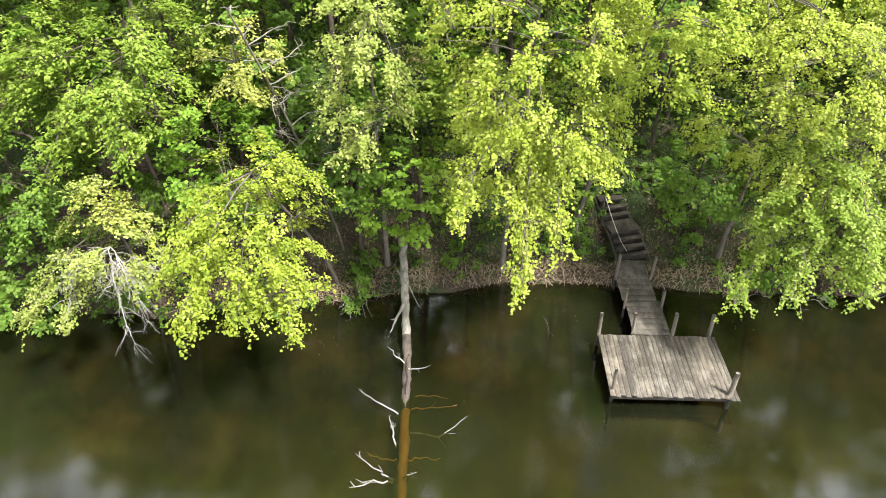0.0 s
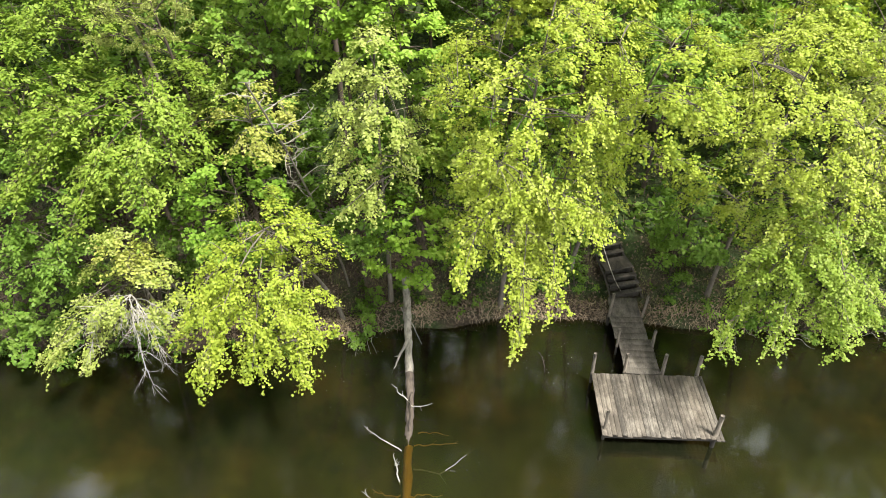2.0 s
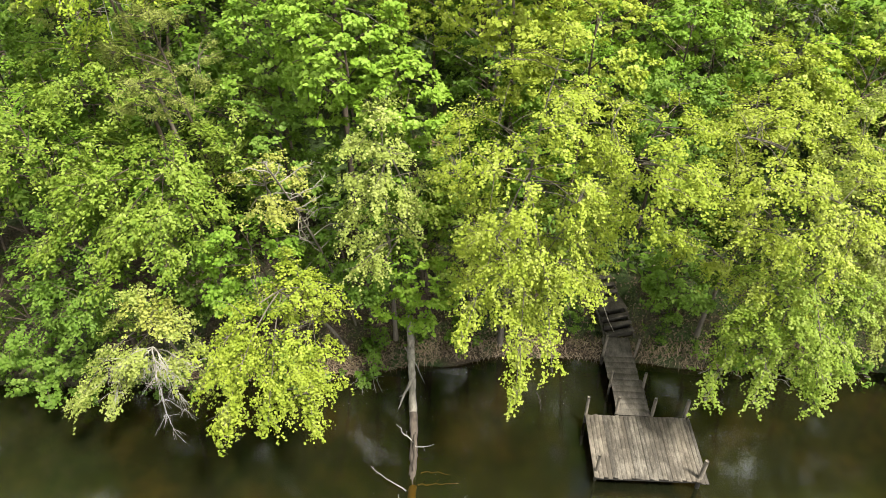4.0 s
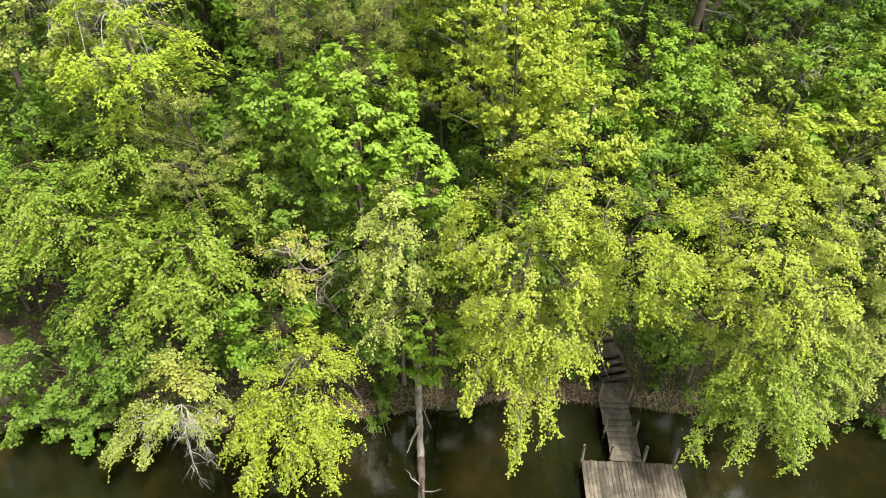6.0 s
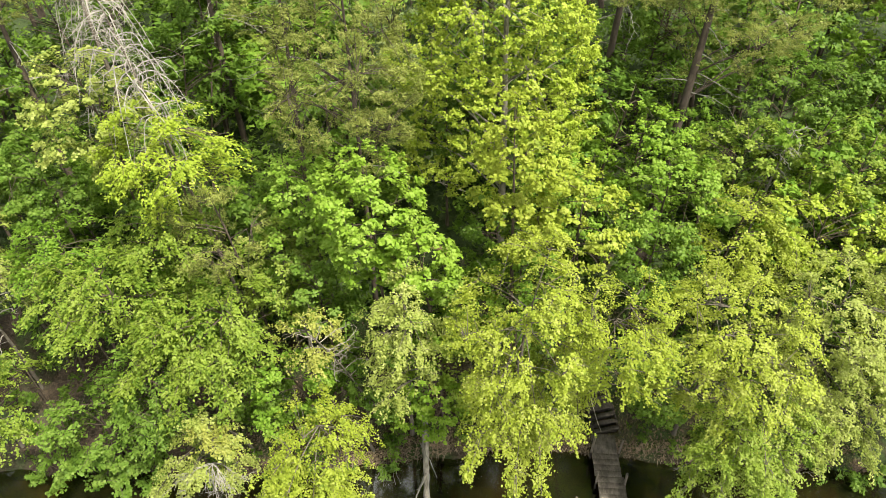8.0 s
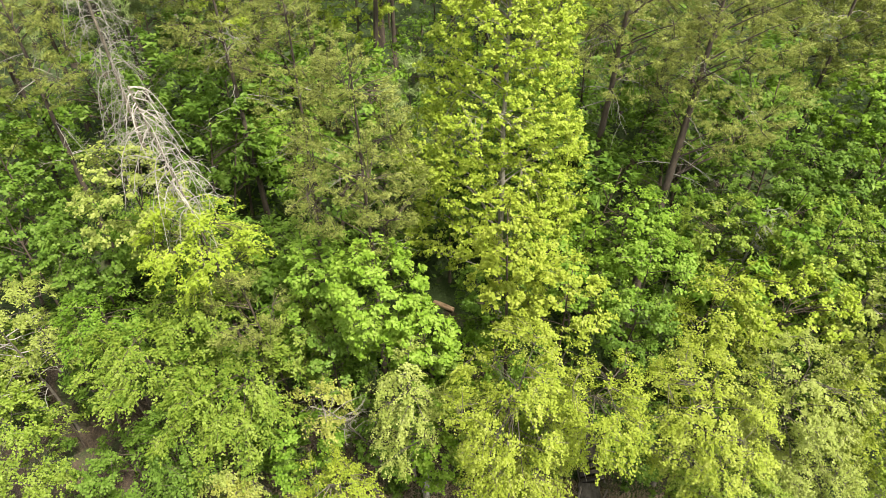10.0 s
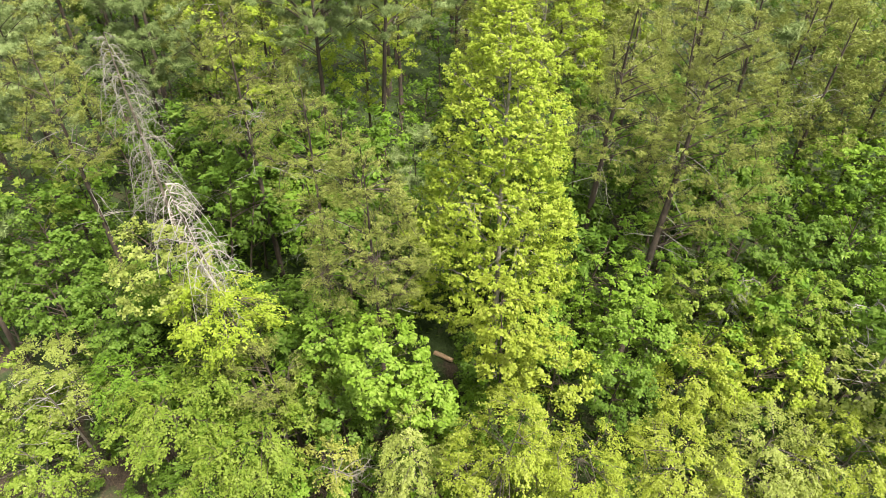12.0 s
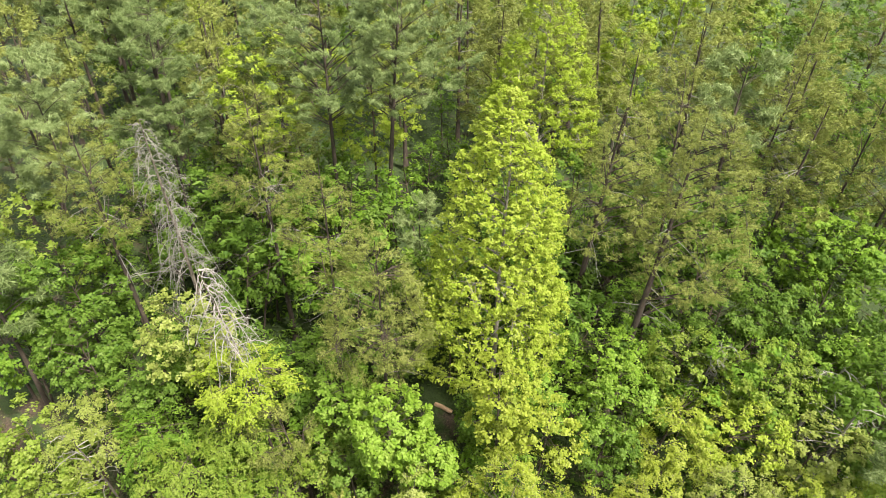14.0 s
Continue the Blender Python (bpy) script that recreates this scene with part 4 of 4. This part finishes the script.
for x, y in scatter(2.3, -26.5, 24, 14, 38, rng):
    d = y - float(shore(x))
    if d < 1.2 or (2.6 < x < 6.6 and d < 4.5) or (-4.8 < x < -1.8 and 21.5 < y < 28) or (-3.5 < x < 3.5 and d < 2.2):
        continue
    if near_placed(x, y, 0.5):
        continue
    tall = rng.choice(4, p=(0.22, 0.3, 0.24, 0.24)) if d > 3.0 else rng.choice(2)
    place(bushes[tall], pose(x, y, ground_z(x, y) - 0.1, rng.uniform(0, 8), 0, rng.uniform(0, 360)) @ Matrix.Scale(rng.uniform(0.9, 1.15) + 0.25 * min(1.0, max(0.0, d - 3.0) / 5.0), 4))

for x, y in scatter(5.6, -48, 40, 39, 66, rng):
    if abs(x + 0.17 * y - 1) < 8 + 0.53 * y:
        place(bushes[2 + rng.integers(0, 2)], pose(x, y, ground_z(x, y) - 0.1, 0, 0, rng.uniform(0, 360)))

for x, y in scatter(5.1, -60, 50, 21, 74, rng):
    if (y < 29 and -25 < x < 19) or (y > 66 and not -46 < x < 34) or (13 < x < 24 and 29 < y < 37) or (-15 < x < -3 and y < 41) or (2 < x < 12 and y < 36):
        continue
    if abs(x + 0.17 * y + 1) > 15 + 0.53 * y or near_placed(x, y, 2.3):
        continue
    left = x < -2
    w = (0.3, 0.24, 0.22, 0.06, 0.1, 0.08) if left else (0.32, 0.27, 0.10, 0.04, 0.20, 0.07)
    if x > 19:
        w = (0.15, 0.1, 0.1, 0.0, 0.6, 0.05)
    pick = far_trees[rng.choice(6, p=w)]
    pick = pick if y < 64 else far_trees[4 + rng.integers(0, 2)]
    place(pick, pose(x, y, ground_z(x, y) - 0.1, rng.uniform(-3, 3), rng.uniform(-3, 3), rng.uniform(0, 360)))

for x, y, k in [(3.1, 20.1, 0.55), (2.9, 21.0, 0.7), (2.5, 21.8, 0.9), (6.5, 20.5, 0.6), (6.9, 21.1, 0.8), (6.0, 22.0, 0.8), (-4.4, 18.1, 0.6), (1.4, 19.7, 0.5), (9.6, 20.0, 0.7), (12.2, 20.4, 0.8), (-0.9, 19.4, 0.45)] + [(-19.5 + 1.25 * i, float(shore(-19.5 + 1.25 * i)) + 0.05, 0.62 + 0.25 * math.sin(i * 2.1)) for i in range(13)] + [(8.2 + 1.5 * i, float(shore(8.2 + 1.5 * i)) + 0.1, 0.6 + 0.22 * math.sin(i * 1.7)) for i in range(8)] + [(-4.6 + 0.9 * i, float(shore(-4.6 + 0.9 * i)) + 1.3 + 0.8 * math.sin(i * 2.7), 0.42 + 0.1 * math.sin(i * 1.9)) for i in range(9)] + [(6.3 + 0.5 * (i % 2), 19.9 + 0.7 * i, 0.4) for i in range(4)] + [(3.6 - 0.3 * (i % 2), 20.2 + 0.6 * i, 0.4) for i in range(4)]:
    place(bushes[0], pose(x, y, ground_z(x, y) - 0.2, 8, 0, 0) @ pose(0, 0, 0, 0, 0, x * 70) @ Matrix.Scale(k, 4))

# knee-high to head-high seedlings, fern and brier that close the floor of the wood
rng = np.random.default_rng(41)
n = 21000
y = 22.0 + 48.0 * rng.uniform(0, 1, n) ** 1.25
x = -0.17 * y + 1 + rng.uniform(-1, 1, n) * (9 + 0.53 * y)
path = (x > -4.9) & (x < -1.9) & (y > 23.8) & (y < 27.2)
x, y = x[~path], y[~path]
tall = np.abs(wave(x, y, 0.9, 2.0)) * 0.9 + 0.25
c = np.stack([x, y, height(x, y) + rng.uniform(0.05, 1, len(x)) * tall], 1)
v, q = leaf_quads(rng, c, rng.normal(0, 1, c.shape), 0.36, 0.5, 0.55)
tagged(new("brier", mesh_from("brier", v, q, LEAF["green"])), "dense green seedlings, fern and brier on the wood floor", "undergrowth", kind="stuff")

# ---------------------------------------------------------------- jetty
TURN = 5.1
dock_at = pose(3.80, 13.30, 0, 0, 0, TURN)
jetty = thing("jetty", "square weathered plank jetty on posts over the lake", "jetty", at=dock_at)
rng = np.random.default_rng(5)
u = 0.0
while u < 3.54:
    w = rng.uniform(0.125, 0.16)
    w = min(w, 3.56 - u)
    a, b = rng.uniform(-0.05, 0.015), rng.uniform(-0.02, 0.02)
    if u < 0.1 or u > 3.3:
        a = -0.01 if u < 0.1 else -0.10
    z = rng.uniform(-0.004, 0.006)
    part("plank", box_mesh("plank", (u + rng.uniform(0.001, 0.006), u + w - rng.uniform(0.001, 0.006), a, 2.50 + b, 0.455 + z, 0.495 + z), DECK), jetty)
    u += w
for v in (0.06, 1.2, 2.36):
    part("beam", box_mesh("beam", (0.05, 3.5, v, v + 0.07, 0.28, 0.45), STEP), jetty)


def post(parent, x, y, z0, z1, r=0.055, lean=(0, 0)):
    # below the deck the post turns darker: shade put into its colour
    part("leg", tube_mesh("leg", [(np.array([(x, y, z0), (x, y, 0.42)]), [r, r * 0.98])], STEP, 6), parent, "damp leg under the boards, darkened to stand in for the shade there")
    z0 = 0.40
    n = 5
    f = np.linspace(0, 1, n)
    pts = np.stack([x + lean[0] * f, y + lean[1] * f, z0 + (z1 - z0) * f], 1)
    return part("post", tube_mesh("post", [(pts, np.full(n, r) * np.linspace(1.05, 0.95, n))], POST, 6), parent)


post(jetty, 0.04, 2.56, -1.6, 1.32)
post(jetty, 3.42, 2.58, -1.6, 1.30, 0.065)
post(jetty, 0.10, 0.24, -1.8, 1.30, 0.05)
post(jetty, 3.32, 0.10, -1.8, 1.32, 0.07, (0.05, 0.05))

walkway = thing("walkway", "narrow grey plank walkway from the bank to the jetty", "walkway", at=dock_at)
v = 2.53
while v < 5.28:
    w = rng.uniform(0.25, 0.30)
    off = 0.0 if v < 3.95 else -0.09
    z = (0.0 if v < 3.95 else 0.03) + rng.uniform(-0.0008, 0.0008)
    j = rng.uniform(-0.008, 0.008)
    part("plank", box_mesh("plank", (1.12 + off + j, 2.25 + off + j, v + 0.0004, v + w - 0.0004, 0.46 + z, 0.50 + z), WALK, 0.001), walkway)
    v += w
for uu in (1.2, 2.1):
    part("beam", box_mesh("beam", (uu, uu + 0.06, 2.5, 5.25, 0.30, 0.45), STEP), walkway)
ramp_ob = part("ramp", box_mesh("ramp", (1.07, 2.12, 0, 0.95, -0.04, 0.0), WALK), walkway, "damp grey boards rising to the steps")
ramp_ob.matrix_basis = pose(0, 5.27, 0.52, 8, 0, 0)
post(walkway, 2.32, 2.62, -1.5, 1.30, 0.06)
post(walkway, 1.10, 2.66, -1.5, 1.25, 0.05)
post(walkway, 2.24, 3.86, -1.3, 1.20, 0.055)
post(walkway, 1.06, 3.90, -1.3, 1.20, 0.045)
post(walkway, 1.02, 5.42, -0.6, 1.45, 0.055, (0.06, 0.03))
post(walkway, 2.22, 5.45, -0.6, 1.35, 0.05, (0.08, 0.03))

# steps up the bank
steps = thing("wooden_steps", "dark damp timber steps set in the bank", "steps", at=pose(5.02, 19.75, 0.66, 0, 0, 21))
level, run = 0.0, 0.0
for i, (depth, half) in enumerate([(0.27, 0.58), (0.27, 0.57), (0.27, 0.56), (0.78, 0.55), (0.27, 0.50), (0.27, 0.49), (0.5, 0.46)]):
    level += 0.17
    t_ob = part("tread", box_mesh("tread", (-half, half, run - 0.02, run + depth - (0.10 if depth < 0.4 else 0.07), level - 0.05, level), STEP, 0.01), steps)
    t_ob.matrix_basis = pose(0, 0, 0, 0, rng.uniform(-1.5, 1.5), rng.uniform(-1.5, 1.5))
    part("riser", box_mesh("riser", (-half + 0.03, half - 0.03, run + 0.08, run + 0.11, level - 0.34, level - 0.05), STEP), steps)
    run += depth
for side in (-1, 1):
    pts = np.array([(side * 0.60, -0.1, -0.15), (side * 0.58, 0.85, 0.45), (side * 0.55, 1.6, 0.62), (side * 0.50, 2.5, 1.10)])
    part("stringer", tube_mesh("stringer", [(pts, [0.05] * 4)], STEP, 6), steps)

rope = thing("handrail_rope", "faded pale rope strung as a handrail beside the steps", "rope")
rp = [(4.68, 19.35, 1.20), (4.50, 19.85, 1.28), (4.33, 20.4, 1.46), (4.14, 20.95, 1.76), (3.95, 21.5, 2.12)]
part("strand", tube_mesh("strand", [(np.array(rp), [0.012] * 5)], ROPE, 6), rope)
part("stake", tube_mesh("stake", [(np.array([(3.95, 21.5, 1.2), (3.95, 21.5, 2.16)]), [0.03, 0.025])], POST, 6), rope)

# ---------------------------------------------------------------- fallen trunk in the lake
log = thing("fallen_trunk", "bleached fallen tree trunk running from the bank under the water", "fallen tree")
lp = np.array([(-3.15, 19.0, 1.35), (-2.98, 18.3, 0.95), (-2.82, 17.4, 0.62), (-2.62, 16.5, 0.46), (-2.46, 15.6, 0.38), (-2.28, 14.8, 0.26), (-2.12, 13.9, 0.12),
               (-2.03, 13.2, -0.02), (-1.95, 12.5, -0.16), (-1.80, 11.5, -0.28), (-1.66, 10.4, -0.38), (-1.50, 9.2, -0.5), (-1.2, 7.0, -0.7), (-1.0, 5.0, -0.9)])
lr = [0.17, 0.165, 0.16, 0.15, 0.16, 0.15, 0.145, 0.15, 0.15, 0.15, 0.145, 0.14, 0.12, 0.09]
lrng = np.random.default_rng(31)
ls, lt = np.linspace(0, 1, 70), np.linspace(0, 1, len(lp))
SODDEN = bark_material("sodden_wood", (0.32, 0.18, 0.045), (0.66, 0.41, 0.125), 5.0, (1, 0.2, 1))
lv, lq = tubes([(np.stack([np.interp(ls, lt, lp[:, i]) for i in range(3)], 1) + lrng.normal(0, 0.008, (70, 3)), 0.86 * np.interp(ls, lt, lr) * lrng.uniform(0.88, 1.1, 70))], 12)
lv = lv + lrng.normal(0, 0.008, lv.shape)
cut = 43 * 12
pale = 25 * 12
part("trunk", mesh_from("trunk", lv[:pale], lq[(lq < pale).all(1)], PALEWOOD, True), log, "pale grey barkless trunk")
part("damp_trunk", mesh_from("damp_trunk", lv[pale - 12:cut], lq[((lq >= pale - 12) & (lq < cut)).all(1)] - (pale - 12), LOGWOOD, True), log, "dark damp trunk at the water's surface")
part("sunken_trunk", mesh_from("sunken_trunk", lv[cut - 12:], lq[(lq >= cut - 12).all(1)] - (cut - 12), SODDEN, True), log, "orange-brown trunk sunk in the murky water")


def spray(parent, pts, r, seed, twigs=3, mat=GREYTWIG):
    """One bare branch with a few side twigs under it."""
    rng = np.random.default_rng(seed)
    pts = np.array(pts, float)
    t = np.linspace(0, 1, len(pts))
    s = np.linspace(0, 1, 9)
    line = np.stack([np.interp(s, t, pts[:, c]) for c in range(3)], 1)
    line[1:] += rng.normal(0, 0.022, (8, 3))
    r = r * 0.7
    branch = part("branch", tube_mesh("branch", [(line, r * (1 - s) ** 0.6 + 0.006)], mat, 6), parent)
    whole = np.linalg.norm(pts[-1] - pts[0])
    for j in range(twigs):
        i = rng.integers(3, 8)
        d = (line[8] - line[0]) / whole
        d = d + rng.normal(0, 0.7, 3)
        d[2] = abs(d[2]) * 0.5
        e = line[i] + d / np.linalg.norm(d) * whole * rng.uniform(0.12, 0.3)
        part("twig", tube_mesh("twig", [(np.array([line[i], (line[i] + e) / 2 + rng.normal(0, 0.02, 3), e]), [r * 0.45, r * 0.35, 0.006])], mat, 6), branch)
    return branch


spray(log, [(-2.1, 12.3, 0.02), (-2.6, 12.45, 0.18), (-3.35, 12.85, 0.25)], 0.03, 1, 2)
spray(log, [(-1.95, 11.2, -0.05), (-2.1, 11.6, 0.2), (-2.3, 12.0, 0.25)], 0.028, 2, 6)
spray(log, [(-1.85, 10.25, -0.1), (-2.2, 10.3, 0.1), (-2.95, 10.65, 0.25)], 0.035, 3, 4)
spray(log, [(-1.85, 10.15, -0.1), (-2.3, 10.0, 0.1), (-2.85, 9.7, 0.15)], 0.038, 4, 6)
spray(log, [(-1.6, 10.35, -0.1), (-1.25, 10.4, 0.12)], 0.025, 5, 1)
spray(log, [(-2.15, 14.0, 0.25), (-2.5, 14.2, 0.35), (-2.82, 14.55, 0.4)], 0.028, 6, 2)
spray(log, [(-2.1, 13.9, 0.2), (-1.9, 13.8, 0.3), (-1.4, 13.95, 0.4)], 0.026, 7, 2)
spray(log, [(-2.12, 14.3, 0.4), (-2.05, 13.6, 0.32), (-1.98, 13.0, 0.12)], 0.03, 8, 1, LOGWOOD)
spray(log, [(-3.1, 17.75, 0.9), (-2.7, 17.2, 0.85), (-2.15, 16.45, 0.45)], 0.028, 9, 1)
spray(log, [(-2.62, 16.5, 0.6), (-2.8, 15.9, 0.45), (-2.92, 15.4, 0.2)], 0.08, 10, 2, PALEWOOD)
spray(log, [(-1.8, 12.7, -0.2), (-1.2, 12.75, -0.12), (-0.55, 12.85, -0.06)], 0.026, 11, 3, SODDEN)
spray(log, [(-1.7, 11.9, -0.25), (-0.9, 11.75, -0.12), (-0.6, 11.85, 0.05), (-0.12, 12.25, 0.28)], 0.03, 12, 2)
spray(log, [(-1.65, 11.0, -0.25), (-1.2, 11.05, -0.15), (-0.7, 11.0, -0.1)], 0.028, 13, 1, SODDEN)
spray(log, [(-1.9, 11.0, -0.25), (-2.3, 10.8, -0.12), (-2.7, 10.95, -0.03)], 0.026, 14, 2, SODDEN)
spray(log, [(-1.5, 9.4, -0.3), (-1.1, 9.35, -0.1), (-0.7, 9.15, -0.05)], 0.028, 15, 1, SODDEN)
spray(log, [(-1.75, 13.1, -0.1), (-1.3, 13.2, -0.1), (-0.8, 13.15, -0.1)], 0.02, 16, 0, SODDEN)
stick = thing("floating_stick", "thin pale stick lying in the shallow water", "stick")
spray(stick, [(1.9, 17.0, 0.02), (2.05, 16.6, 0.05), (2.1, 16.1, 0.01)], 0.011, 21, 1, LOGWOOD)

# cut log lying by the path up the slope
zl = ground_z(-3.4, 26.2)
path_log = thing("cut_log", "tan cut log lying on bare earth by the path", "log", at=pose(-3.5, 26.2, zl + 0.12, 0, 0, -18))
part("stem", tube_mesh("stem", [(np.array([(-0.6, 0, 0), (-0.2, 0.02, 0.01), (0.25, -0.01, 0), (0.6, 0, -0.02)]), [0.15, 0.145, 0.14, 0.13])], plain("tan_wood", (0.50, 0.33, 0.20)), 12), path_log)

# ---------------------------------------------------------------- bank litter, grass, roots
rng = np.random.default_rng(9)
LITTER = plain("dead_leaves", (0.19, 0.135, 0.09), 0.9)
GRASS = leaf_material("bank_grass", (0.10, 0.12, 0.03), (0.17, 0.19, 0.05), (0.30, 0.26, 0.12), (0.25, 0.28, 0.06), 0.25)
STRAW = plain("dry_straw", (0.30, 0.225, 0.155), 0.9)


def strewn(n, x0, x1, d0, d1):
    x = rng.uniform(x0, x1, n)
    d = d0 + (d1 - d0) * rng.uniform(0, 1, n) ** 1.4
    y = shore(x) + d
    return np.stack([x, y, height(x, y)], 1)


c = np.concatenate([strewn(8000, -12, 16, 0.25, 6.0), strewn(3500, -12, 14, 0.05, 0.9)])
c[:, 2] += rng.uniform(0.01, 0.05, len(c))
v, q = leaf_quads(rng, c, rng.normal(0, 1, c.shape), 0.11, 0.65, 0.35)
tagged(new("leaf_litter", mesh_from("leaf_litter", v, q, LITTER)), "brown dead leaves strewn over the bank", "leaf litter", kind="stuff")


def blades(name, c, length, width, fall, mat, label, category):
    n = len(c)
    w = rng.normal(0, 1, (n, 3)) * np.array([1, 1, 0.2])
    w /= np.linalg.norm(w, axis=1, keepdims=True)
    L = length * rng.uniform(0.5, 1.3, n)[:, None]
    side = np.cross(w, [0, 0, 1]) * width
    up = np.array([0, 0, 1.0])
    mid = c + w * L * 0.3 + up * L * (0.5 if fall > 0 else -0.1)
    tip = c + w * L * 0.6 + up * L * fall
    v = np.stack([c - side, c + side, mid + side * 0.8, mid - side * 0.8, mid - side * 0.8, mid + side * 0.8, tip + side * 0.1, tip - side * 0.1], 1).reshape(-1, 3)
    q = np.arange(len(v)).reshape(-1, 4)
    return tagged(new(name, mesh_from(name, v, q, mat)), label, category, kind="stuff")


blades("bank_grass", strewn(7000, -10, 16, 0.3, 4.5), 0.30, 0.005, 0.6, GRASS, "thin green and dry grass on the bank", "grass")
c = strewn(2400, -9, 12, 0.03, 0.6)
c[:, 2] += 0.12
blades("hanging_straw", c, 0.5, 0.010, -0.42, STRAW, "dry straw and roots hanging from the cut bank", "dry grass")
for i, (x, y) in enumerate([(-6.3, 16.7), (-7.4, 16.5), (-4.4, 17.1), (8.6, 18.9), (10.4, 19.0), (13.2, 19.4)]):
    brush = thing("dead_brush", "tangle of bare brown twigs at the waterline", "brush", "brush along the bank", pose(x, y, ground_z(x, y) - 0.05))
    for j in range(5):
        a = rng.uniform(0, 2 * np.pi)
        e = np.array([math.cos(a) * 0.8, math.sin(a) * 0.6 - 0.6, rng.uniform(0.3, 0.9)])
        spray(brush, [(0, 0, 0), e * 0.55 + np.array([0, 0, 0.25]), e + np.array([0, 0, -0.15])], 0.007, 40 + i * 7 + j, 5, BARK_GREY)

# pale specks of pollen, petals and dead leaves afloat
x = rng.uniform(-5, 9, 300)
y = shore(x) - 0.3 - 6.5 * rng.uniform(0, 1, 300) ** 1.9
keep = ~((x > 3.3) & (x < 7.6) & (y < 19.5) & (y > 13))
c = np.stack([x, y, np.full(300, 0.012)], 1)[keep]
v, q = leaf_quads(rng, c, rng.normal(0, 1, c.shape), 0.021, 0.8, 0.05)
tagged(new("floating_specks", mesh_from("floating_specks", v, q, plain("pale_petals", (0.40, 0.40, 0.32)))), "pale petals and specks floating on the water", "floating debris", kind="stuff")
